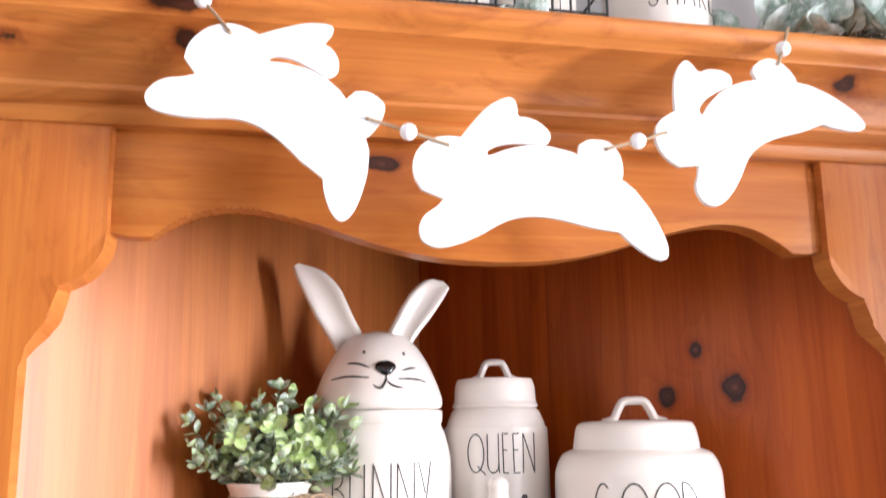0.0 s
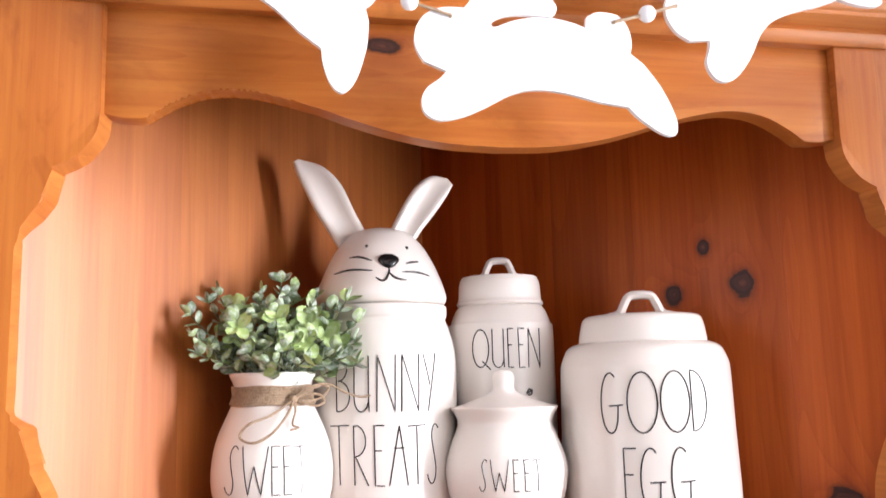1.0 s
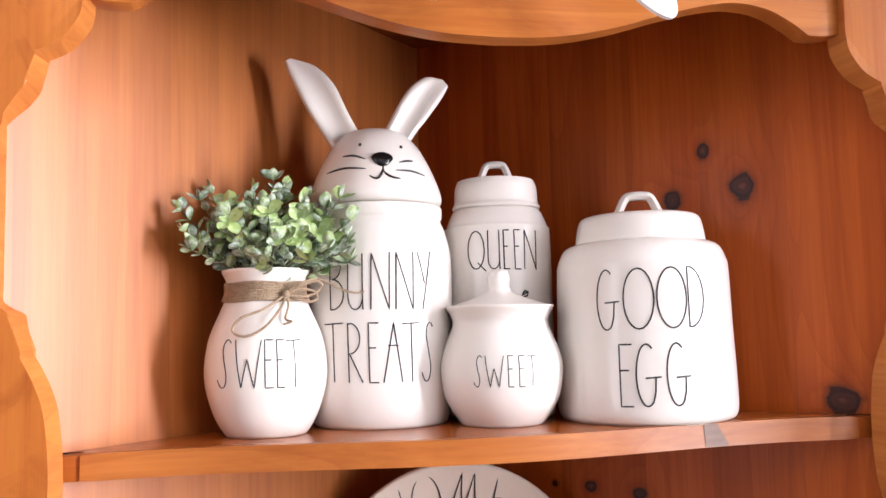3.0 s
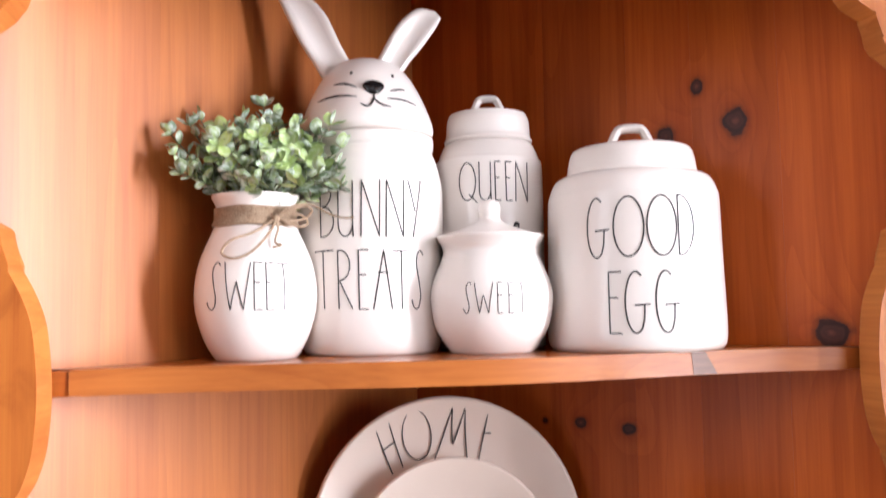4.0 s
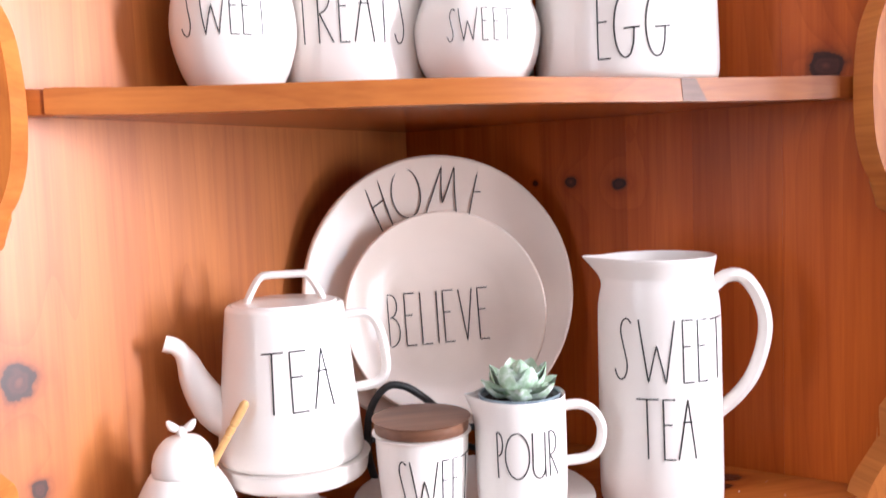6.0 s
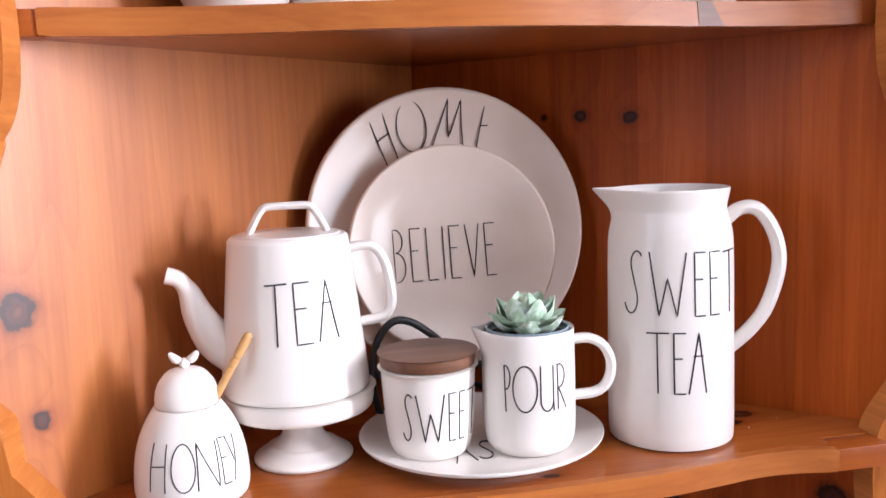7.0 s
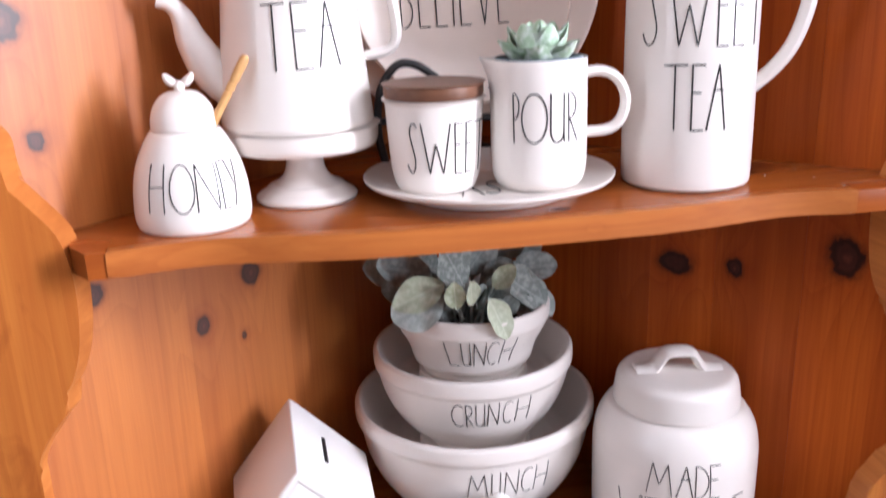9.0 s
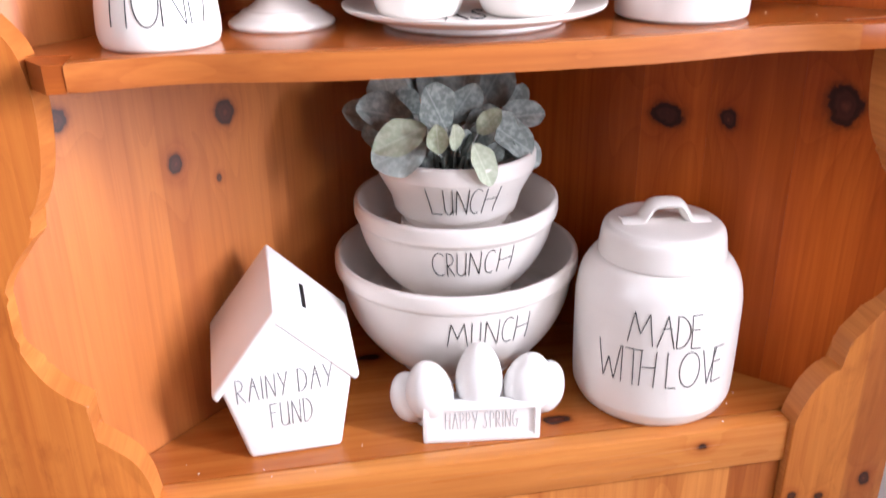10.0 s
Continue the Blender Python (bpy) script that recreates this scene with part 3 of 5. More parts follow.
def valance_edge():
    """The lower edge of the arched valance, left to right: (x, z)."""
    half = [(p.x, p.y) for p in curve_points([(0.0, 1.920), (0.05, 1.9225), (0.10, 1.932), (0.15, 1.947), (0.19, 1.957), (0.218, 1.960), (0.245, 1.956), (0.268, 1.945), (0.284, 1.934)], 4)]
    half += [(0.300, 1.934), (0.3165, 1.937)]
    line = [(-x, z) for x, z in half[:0:-1]] + half
    rng = random.Random(17)
    out = []
    for (x0, z0), (x1, z1) in zip(line, line[1:]):
        n = 3 if -0.30 < x0 < -0.14 else 1
        for i in range(n):
            t = i / n
            out.append((x0 + (x1 - x0) * t, z0 + (z1 - z0) * t + (rng.uniform(0.0, 0.0007) if n > 1 else 0.0)))
    return out + [line[-1]]


WAVE = curve_points([(0.0, 1.0), (0.06, 0.98), (0.12, 0.82), (0.17, 0.40), (0.20, 0.10), (0.225, 0.0), (0.25, 0.12), (0.275, 0.42), (0.30, 0.70), (0.34, 0.95)], 6)


def shelf_front(x, plain, bow, wave):
    """The front edge of a shelf at x: bowed, or waved with corners that come forward again."""
    x = abs(x)
    if not wave:
        return plain - (x - 0.262) * 0.10 if x > 0.262 else plain - bow * (0.5 + 0.5 * math.cos(math.pi * x / 0.262))
    for a, b in zip(WAVE, WAVE[1:]):
        if x <= b.x:
            return plain - bow * (a.y + (b.y - a.y) * (x - a.x) / (b.x - a.x))
    return plain - bow


def cabinet():
    cab = thing("corner_cabinet", (0, 0, 0), "honey-stained pine corner hutch with scalloped front and open shelves", "cabinet")
    # back boards, in two walls that meet in the corner
    for side, cuts, mat in ((-1, (0.0, 0.155, 0.255, 0.375, 0.5275), PINE_LEFT), (1, (0.0, 0.178, 0.274, 0.342, 0.425, 0.5275), PINE_RIGHT_BOUNCE)):
        for a, b in zip(cuts, cuts[1:]):
            lo, hi = (a, b) if side > 0 else (-b, -a)
            bm = box(bmesh.new(), (lo + 0.00004, 0.0, 0.70), (hi - 0.00004, 0.014, 2.10))
            ob = part("back_board", bm, mat, cab, smooth=False)
            ob.matrix_local = wall_frame(side)
    # stiles
    for side, rim in ((-1, 0.420), (1, 0.402)):
        edge = stile_edge(side)
        outline = [(side * x, z) for x, z in edge] + [(side * rim, 0.72), (side * rim, 2.03)]
        if side < 0:
            outline = outline[::-1]
        bm = slab(bmesh.new(), outline, -PROUD, 0.0165, axis=1, bevel=0.0024, rounds=3)
        for v in bm.verts:   # the sawn edge slopes inwards to the back
            if abs(v.co.x) < rim - 0.006 and v.co.y > -PROUD + 0.0025:
                v.co.x -= side * (v.co.y + PROUD) / 0.0255 * (0.0 if side > 0 else 0.0045 if v.co.z > 1.0 else 0.0015)
        stile = part("stile", bm, PINE_STILE, cab, "scalloped front stile")
        stile.data.materials.append(END_GRAIN)
        for f in stile.data.polygons:
            if abs(f.normal.y) < 0.3:
                f.material_index = 1
    # valance
    low = valance_edge()
    bm = slab(bmesh.new(), low + [(0.3165, 2.03), (-0.3165, 2.03)], 0.0, 0.021, axis=1, bevel=0.0012)
    part("valance", bm, PINE_VALANCE, cab, "arched and scalloped valance board")
    # crown moulding
    prof = [(0.0, 2.022), (-0.012, 2.022), (-0.0165, 2.027), (-0.017, 2.033), (-0.013, 2.038), (-0.020, 2.042), (-0.025, 2.046), (-0.025, 2.050)]
    prof += [(p.x, p.y) for p in curve_points([(-0.028, 2.053), (-0.031, 2.064), (-0.039, 2.077), (-0.052, 2.087), (-0.066, 2.092)], 5)]
    prof += [(-0.068, 2.0955), (-0.074, 2.0975), (-0.079, 2.101), (-0.081, 2.108), (-0.079, 2.114), (-0.074, 2.117), (0.0, 2.117)]
    bm = bmesh.new()
    a = [bm.verts.new((-0.46, y, z)) for y, z in prof]
    b = [bm.verts.new((0.46, y, z)) for y, z in prof]
    for i in range(len(prof)):
        j = (i + 1) % len(prof)
        bm.faces.new((a[i], a[j], b[j], b[i]))
    bm.faces.new(a)
    bm.faces.new(b[::-1])
    part("crown_moulding", bm, PINE_CROWN, cab, "stepped and coved crown moulding")
    bm = slab(bmesh.new(), [(-0.40, 0.0), (0.40, 0.0), (0.40, 0.0105), (0.037, 0.372), (-0.037, 0.372), (-0.40, 0.0105)], 2.098, 2.1165)
    part("top_board", bm, PINE_SHELF, cab, smooth=False)
    bm = slab(bmesh.new(), [(-0.345, 0.022), (0.345, 0.022), (0.004, 0.368), (-0.004, 0.368)], 2.031, 2.046)
    part("inner_top", bm, PINE_SHELF, cab, smooth=False)
    # shelves: a board and a curved edge strip
    for name, z, plain, bow, wave, lo, hi in (("upper_shelf", TOP, 0.026, 0.029, False, -0.3185, 0.3225), ("middle_shelf", MID, -0.0175, 0.0185, True, -0.2950, 0.2780)):
        xs = [lo + (hi - lo) * i / 64 for i in range(65)]
        edge = [shelf_front(x, plain, bow, wave) for x in xs]
        wall = 0.371
        ends = 0.003 if wave else plain + 0.012
        outline = [(-0.3485, ends), (lo, ends)] + [(x, y + 0.010) for x, y in zip(xs, edge)] + [(hi, ends), (0.3485, ends), (0.3485, wall - 0.3485), (0.0015, wall - 0.0015), (-0.0015, wall - 0.0015), (-0.3485, wall - 0.3485)]
        shelf = part(name, slab(bmesh.new(), outline, z - 0.019, z), PINE_SHELF, cab, "pine shelf with a curved front edge", smooth=False)
        strip = list(zip(xs, edge)) + [(x, y + 0.0098) for x, y in zip(xs[::-1], edge[::-1])]
        part("edge_strip", slab(bmesh.new(), strip, z - 0.0195, z + 0.0003, bevel=0.0022, rounds=3), PINE_EDGE, shelf, "curved solid pine edge strip")
        if z == TOP:
            bm = bmesh.new()
            ring = [bm.verts.new((x, shelf_front(x, plain, bow, wave) + y, zz)) for x, zz in ((0.176, z - 0.0190), (0.174, z - 0.0002), (0.188, z - 0.0002), (0.199, z - 0.0190)) for y in (-0.0005, 0.004)]
            for f in ((0, 2, 4, 6), (1, 7, 5, 3), (0, 1, 3, 2), (2, 3, 5, 4), (4, 5, 7, 6), (6, 7, 1, 0)):
                bm.faces.new([ring[q] for q in f])
            part("scarf_piece", bm, WALNUT, shelf, "dark slanted joint in the edge strip", smooth=False)
        for a, b, y in ((-0.3085 if wave else -0.347, lo - 0.0002, edge[0]), (hi + 0.0004, 0.3262 if wave else 0.347, edge[-1])):
            if wave and a < 0:   # mitred to meet the stile
                bm = slab(bmesh.new(), [(b, y + 0.0008), (b, ends - 0.0005), (-0.3255, ends - 0.0005), (-0.3235, -0.0060), (a, y + 0.0008)][::-1], z - 0.0195, z - 0.0002)
            else:
                bm = box(bmesh.new(), (a, y + 0.0015, z - 0.0195), (b, ends - 0.0005 if wave else ends + 0.010, z - 0.0005), 0.0008)
            part("end_block", bm, PINE_BLOCK, shelf, "darker end block")
    # deck, rail and the top of the door below
    wall = 0.371
    bm = slab(bmesh.new(), [(-0.34, 0.0225), (-0.2925, 0.0225), (-0.2925, 0.0193), (0.2925, 0.0193), (0.2925, 0.0225), (0.34, 0.0225), (0.3485, wall - 0.3485), (0.0015, wall - 0.0015), (-0.0015, wall - 0.0015), (-0.3485, wall - 0.3485)], DECK - 0.019, DECK)
    part("deck", bm, PINE_DECK, cab, "pine deck board", smooth=False)
    part("rail", box(bmesh.new(), (-0.2925, -0.0035, 0.812), (0.2925, 0.0188, DECK + 0.0004), 0.0045), PINE_RAIL, cab, "front rail with a rounded edge")
    part("door", box(bmesh.new(), (-0.290, 0.0005, 0.50), (0.290, 0.019, 0.8095), 0.0015), PINE_DOOR, cab, "flush pine door below the rail")
    bm = slab(bmesh.new(), [(-0.40, 0.0), (0.40, 0.0), (0.40, 0.012), (0.04, 0.369), (-0.04, 0.369), (-0.40, 0.012)], 0.0, 0.499)
    part("base", bm, PINE_STILE, cab, smooth=False)
    for side in (-1, 1):
        bm = box(bmesh.new(), (min(side * 0.2935, side * 0.402), 0.0, 0.4995), (max(side * 0.2935, side * 0.402), 0.021, 0.7195))
        part("lower_stile", bm, PINE_STILE, cab, smooth=False)
    return cab


cabinet()


# ---- turned jars ----
def arch_handle(bm, wide, base, high, thick, turn, flat=1.6, foot=0.0, power=2.6):
    """A strap handle over the middle of a lid, across the given angle."""
    d = Vector((math.cos(radians(turn)), math.sin(radians(turn)), 0))
    side = Vector((-d.y, d.x, 0))
    shape = [(-wide / 2 - foot, -0.0010), (-wide / 2 - foot * 0.4, 0.0004), (-wide / 2 + 0.001, 0.0030), (-wide * 0.38, high * 0.55), (-wide * 0.28, high * 0.90), (-wide * 0.14, high)]
    shape += [(-x, z) for x, z in shape[::-1]]
    pts = curve_points([d * x + Vector((0, 0, base + z)) for x, z in shape], 4)
    tube(bm, pts, thick, 10, flat, side_axis=side)
    return bm


def turned_jar(name, at, label, body, lid=None, handle=None, category="jar", mat=None):
    mat = mat or CERAMIC
    ob = thing(name, at, label, category)
    part("body", lathe(body), mat, ob)
    if lid:
        top = part("lid", lathe(lid), mat, ob)
        if handle:
            part("handle", arch_handle(bmesh.new(), *handle), mat, top)
    return ob


VASE = [(0, 0), (0.031, 0), (0.0355, 0.003), (0.0448, 0.0205), (0.0514, 0.049), (0.0480, 0.080), (0.0365, 0.108), (0.0328, 0.118), (0.0330, 0.128), (0.0368, 0.1365), (0.0362, 0.139), (0.0330, 0.137), (0.0300, 0.125), (0.0300, 0.112), (0, 0.105)]
vase = turned_jar("vase", (-0.1850, 0.097, TOP), "white ceramic vase lettered SWEET, with twine tied round its neck", VASE, category="vase")
turned_word("SWEET", VASE[1:10], ((-136.3, -124.5), (-119.9, -94.5), (-91.4, -83.4), (-80.5, -73.0), (-71.0, -56.0)), (0.0422, 0.0415), (0.0806, 0.0792), 0.0006, vase)

BUNNY = [(0, 0), (0.057, 0), (0.0622, 0.003), (0.0662, 0.022), (0.0676, 0.06), (0.0678, 0.140), (0.0662, 0.160), (0.0618, 0.1770), (0.0592, 0.1830), (0.0586, 0.1860), (0.0598, 0.1890), (0.0600, 0.1960), (0.0585, 0.1988), (0.05, 0.1995)]
HEAD = [(0.050, 0.1995), (0.0590, 0.2000), (0.0622, 0.2045), (0.0612, 0.2130), (0.0555, 0.2285), (0.0482, 0.2440), (0.0385, 0.2590), (0.0245, 0.2710), (0, 0.2768)]
bunny = thing("bunny_jar", (-0.0805, 0.147, TOP), "tall white ceramic cookie jar with a rabbit-head lid, lettered BUNNY TREATS", "cookie jar")
part("body", lathe(BUNNY), CERAMIC, bunny)
turned_word("BUNNY", BUNNY[1:], ((-137.1, -124.9), (-121.1, -109.9), (-103.8, -89.7), (-85.5, -71.4), (-67.6, -55.8)), (0.1039, 0.1023), (0.1509, 0.1533), 0.0007, bunny)
turned_word("TREATS", BUNNY[1:], ((-142.9, -125.5), (-121.8, -110.5), (-106.0, -98.6), (-95.2, -81.3), (-81.3, -66.4), (-63.6, -54.8)), (0.0415, 0.0400), (0.0923, 0.0909), 0.0007, bunny)
head = part("lid", lathe(HEAD), CERAMIC, bunny, "rabbit-head lid")
head.matrix_local = pose(-0.0022, 0, 0)


def ear(outer, inner):
    """A ceramic ear between its outer and inner edge, scooped towards the room: (x, z) from root to tip."""
    a_side = curve_points([Vector((x, 0.0, z)) for x, z in outer], 4)
    b_side = curve_points([Vector((x, 0.0, z)) for x, z in inner], 4)
    bm, rings, last = bmesh.new(), [], len(a_side) - 1
    for i, (a, b) in enumerate(zip(a_side, b_side)):
        t = i / last
        mid, half = (a + b) / 2, (b - a) / 2
        thick = 0.0080 * (1 - 0.45 * t)
        ring = []
        for k in range(24):
            turn = 2 * math.pi * k / 24
            c, d = math.cos(turn), math.sin(turn)
            depth = thick * math.copysign(abs(d) ** 0.8, d)
            if d < 0:   # the hollow faces the room
                depth += thick * 1.15 * max(0.0, 1 - (c / 0.78) ** 2) ** 1.2 * math.sin(math.pi * min(1.0, 0.12 + 0.86 * t)) ** 0.6
            ring.append(bm.verts.new(mid + half * c + Vector((0, depth + 0.004 * t, 0))))
        rings.append(ring)
    for a, b in zip(rings, rings[1:]):
        for k in range(24):
            bm.faces.new((a[k], a[(k + 1) % 24], b[(k + 1) % 24], b[k]))
    bm.faces.new(rings[0][::-1])
    bm.faces.new(rings[-1])
    return bm


part("ear", ear(((-0.0372, 0.2500), (-0.0506, 0.2720), (-0.0621, 0.2906), (-0.0740, 0.3147), (-0.0813, 0.3308), (-0.0836, 0.3400)), ((-0.0120, 0.2680), (-0.0234, 0.2890), (-0.0302, 0.3041), (-0.0391, 0.3214), (-0.0555, 0.3367), (-0.0775, 0.3432))), CERAMIC, head, "long upright ear")
part("ear", ear(((0.0290, 0.2560), (0.0416, 0.2752), (0.0513, 0.2871), (0.0610, 0.3002), (0.0691, 0.3122), (0.0734, 0.3205)), ((0.0065, 0.2690), (0.0183, 0.2917), (0.0262, 0.3058), (0.0364, 0.3195), (0.0510, 0.3296), (0.0668, 0.3280))), CERAMIC, head, "long upright ear")
HEAD_CURVE = [(p.x, p.y) for p in curve_points([Vector(p) for p in HEAD[1:]], 4)]


def face_line(points, thick):
    """A brush line on the head, thin at both ends: (degrees, height)."""
    line = []
    for a, z in fine_line([(p.x, p.y) for p in curve_points([Vector((a, z * 1000)) for a, z in points], 4)], 1.5):
        r = radius_at(HEAD_CURVE, z / 1000) - 0.0001
        line.append((r * math.cos(radians(a)), r * math.sin(radians(a)), z / 1000))
    n = len(line) - 1
    bm = tube(bmesh.new(), line, [thick * (0.35 + 0.65 * math.sin(math.pi * i / n) ** 0.7) for i in range(n + 1)], 6)
    return part("face_line", bm, INK, head, "painted black line")


bm = bmesh.new()
bmesh.ops.create_uvsphere(bm, u_segments=24, v_segments=16, radius=1)
for v in bm.verts:   # round above, drawn to a point below
    k = 1.0 if v.co.z > 0 else max(0.05, 1 + v.co.z) ** 0.55
    v.co = Vector((v.co.x * 0.0098 * (0.80 + 0.20 * k) * (1 if v.co.z > -0.2 else 0.92), v.co.y * 0.0036, v.co.z * (0.0066 if v.co.z > 0 else 0.0088)))
nose = part("nose", bm, principled("black_gloss", (0.008, 0.008, 0.009), 0.12), head, "glossy black nose")
nose.matrix_local = pose(0.0, -0.0512, 0.2380, -26, 0, 0)
for pts in ([(-133.4, 0.2418), (-120, 0.2415), (-106.4, 0.2375)], [(-148.3, 0.2272), (-127, 0.2296), (-105.7, 0.2281)], [(-73.1, 0.2347), (-64, 0.2366), (-54.8, 0.2375)], [(-78.3, 0.2267), (-62, 0.2268), (-45.6, 0.2243)],
            [(-90.0, 0.2310), (-90.2, 0.2265), (-93.5, 0.2200), (-97.5, 0.2186), (-102.4, 0.2216)], [(-90.2, 0.2265), (-87.0, 0.2225), (-82.0, 0.2198), (-74.8, 0.2188)]):
    face_line(pts, 0.0012)
for a, z in ((-115, 0.2518), (-65, 0.2502)):
    face_line([(a - 1.6, z), (a, z + 0.0004), (a + 1.6, z - 0.0002)], 0.0019)

QUEEN = [(0, 0), (0.047, 0), (0.0510, 0.003), (0.0525, 0.02), (0.0526, 0.165), (0.0502, 0.182), (0.0450, 0.1955), (0.0415, 0.2000), (0.0400, 0.2004)]
queen = turned_jar("canister", (0.0395, 0.165, TOP), "tall white ceramic canister lettered QUEEN with a strap-handled lid", QUEEN,
                   [(0.0400, 0.2004), (0.0428, 0.2010), (0.0434, 0.2035), (0.0415, 0.2075), (0.0408, 0.2200), (0.0385, 0.2275), (0.0335, 0.2300), (0, 0.2312)], (0.031, 0.2295, 0.0170, 0.0036, -15, 1.8, 0.006), "canister")
turned_word("QUEEN", QUEEN[1:], ((-136.4, -117.5), (-114.4, -102.9), (-98.5, -92.6), (-87.3, -80.7), (-76.6, -61.2)), (0.1400, 0.1386), (0.1752, 0.1758), 0.0007, queen)
bee_marks = [[(0.05, 0.5), (0.02, 0.8), (0.12, 0.9), (0.2, 0.5), (0.08, 0.45)], [(0.8, 0.5), (0.88, 0.9), (0.98, 0.8), (0.96, 0.5), (0.85, 0.42)], [(0.06, 0.6), (0.16, 0.75)], [(0.85, 0.6), (0.95, 0.78)]]
lettering(bee_marks, on_turned(QUEEN[1:], -110, -73, 0.1080, 0.0120), 0.0010, queen, name="bee_drawing", label="small drawn bee wings")

SUGAR = [(0, 0), (0.034, 0), (0.0385, 0.003), (0.0505, 0.0227), (0.0550, 0.0470), (0.0528, 0.0620), (0.0468, 0.0775), (0.0426, 0.0885), (0.0440, 0.0955), (0.0484, 0.1030), (0.0476, 0.1045), (0.0440, 0.1035)]
sugar = turned_jar("sugar_bowl", (0.0213, 0.095, TOP), "rounded white ceramic sugar bowl lettered SWEET with a knobbed lid", SUGAR,
                   [(0.0440, 0.1035), (0.0425, 0.1052), (0.0290, 0.1095), (0.0150, 0.1150), (0.0103, 0.1190), (0.0096, 0.1235), (0.0102, 0.1300), (0.0070, 0.1360), (0, 0.1375)], category="sugar bowl")
turned_word("SWEET", SUGAR[1:10], ((-129.5, -123.1), (-120.0, -103.2), (-99.3, -94.1), (-89.4, -83.7), (-81.5, -71.6)), (0.0358, 0.0353), (0.0619, 0.0610), 0.0005, sugar)

EGG = [(0.0000, 0.0000), (0.0735, 0.0000), (0.0780, 0.0025), (0.0802, 0.0080), (0.0808, 0.0180), (0.0804, 0.0400), (0.0790, 0.0800), (0.0778, 0.1300), (0.0763, 0.1420), (0.0704, 0.1545), (0.0611, 0.1592), (0.0571, 0.1600)]
egg = turned_jar("canister", (0.1572, 0.091, TOP), "wide white ceramic canister lettered GOOD EGG with a strap-handled lid", EGG,
                 [(0.0560, 0.1590), (0.0586, 0.1597), (0.0592, 0.1615), (0.0586, 0.1660), (0.0572, 0.1745), (0.0548, 0.1815), (0.0500, 0.1846), (0.0364, 0.1858), (0, 0.1866)], (0.040, 0.1850, 0.0195, 0.0042, -20, 1.8, 0.010), "canister")
turned_word("GOOD", EGG[1:], ((-143.2, -128.5), (-125.9, -107.3), (-105.4, -86.6), (-85.3, -74.1)), (0.0805, 0.0819), (0.1318, 0.1330), 0.0008, egg)
turned_word("EGG", EGG[1:], ((-129.6, -121.8), (-119.7, -105.1), (-101.6, -86.9)), (0.0167, 0.0172), (0.0682, 0.0690), 0.0008, egg)

HONEY = [(0, 0), (0.0385, 0), (0.0416, 0.0022), (0.0432, 0.010), (0.0428, 0.022), (0.0414, 0.034), (0.0380, 0.048), (0.0322, 0.061), (0.0260, 0.0710), (0.0236, 0.0722)]
honey = turned_jar("honey_pot", (-0.2395, 0.034, MID), "small white ceramic honey pot lettered HONEY with a hive-shaped lid", HONEY,
                   [(0.0232, 0.0724), (0.0238, 0.0730), (0.0240, 0.0765), (0.0231, 0.0830), (0.0200, 0.0905), (0.0125, 0.0985), (0, 0.1010)], category="honey pot")
turned_word("HONEY", HONEY[1:], ((-129.0, -111.0), (-105.0, -81.0), (-79.4, -56.8), (-53.3, -44.0), (-43.1, -30.5)), (0.0178, 0.0178), (0.0528, 0.0516), 0.0006, honey)

stand = thing("pedestal_stand", (-0.1530, 0.088, MID), "white ceramic pedestal stand with a flared foot", "stand")
part("foot", lathe([(0, 0), (0.0400, 0), (0.0418, 0.002), (0.0412, 0.0048), (0.0335, 0.0100), (0.0265, 0.0140), (0, 0.0145)], steps=3), CERAMIC, stand, "flared foot")
part("stem", lathe([(0, 0.0135), (0.0268, 0.0138), (0.0205, 0.0185), (0.0170, 0.0240), (0.0155, 0.0300), (0.0152, 0.0370), (0.0190, 0.0440), (0, 0.0450)], steps=3), CERAMIC, stand)
part("plate", lathe([(0, 0.0430), (0.0240, 0.0432), (0.0540, 0.0438), (0.0596, 0.0455), (0.0616, 0.0500), (0.0622, 0.0580), (0.0614, 0.0608), (0.0592, 0.0615), (0, 0.0612)], steps=3), CERAMIC, stand, "deep-rimmed round plate")

KETTLE = [(0.0000, 0.0004), (0.0550, 0.0004), (0.0580, 0.0010), (0.0600, 0.0014), (0.0612, 0.0044), (0.0612, 0.0088), (0.0588, 0.0370), (0.0560, 0.0629), (0.0530, 0.0951), (0.0500, 0.1237), (0.0490, 0.1283), (0.0465, 0.1307), (0.0440, 0.1304)]
kettle = thing("teapot", (-0.1555, 0.088, MID + 0.0612), "tapered white ceramic teapot lettered TEA on a pedestal stand", "teapot")
part("body", lathe(KETTLE), CERAMIC, kettle)
lid = part("lid", lathe([(0.0440, 0.1297), (0.0432, 0.1313), (0.0380, 0.1323), (0.0000, 0.1329)]), CERAMIC, kettle)
bm = tube(bmesh.new(), curve_points([(-0.0315, 0, 0.1318), (-0.0290, 0, 0.1369), (-0.0235, 0, 0.1471), (-0.0190, 0, 0.1525), (-0.0130, 0, 0.1541), (0.0150, 0, 0.1541), (0.0200, 0, 0.1523), (0.0245, 0, 0.1467), (0.0300, 0, 0.1365), (0.0320, 0, 0.1318)], 5), 0.0033, 10, 1.8, side_axis=(0, 1, 0))
part("handle", bm, CERAMIC, lid, "angular lid handle")
turned_word("TEA", KETTLE[2:], ((-113.5, -94.3), (-89.2, -75.4), (-70.5, -52.9)), (0.0487, 0.0512), (0.0974, 0.0982), 0.0008, kettle)
bm = bmesh.new()
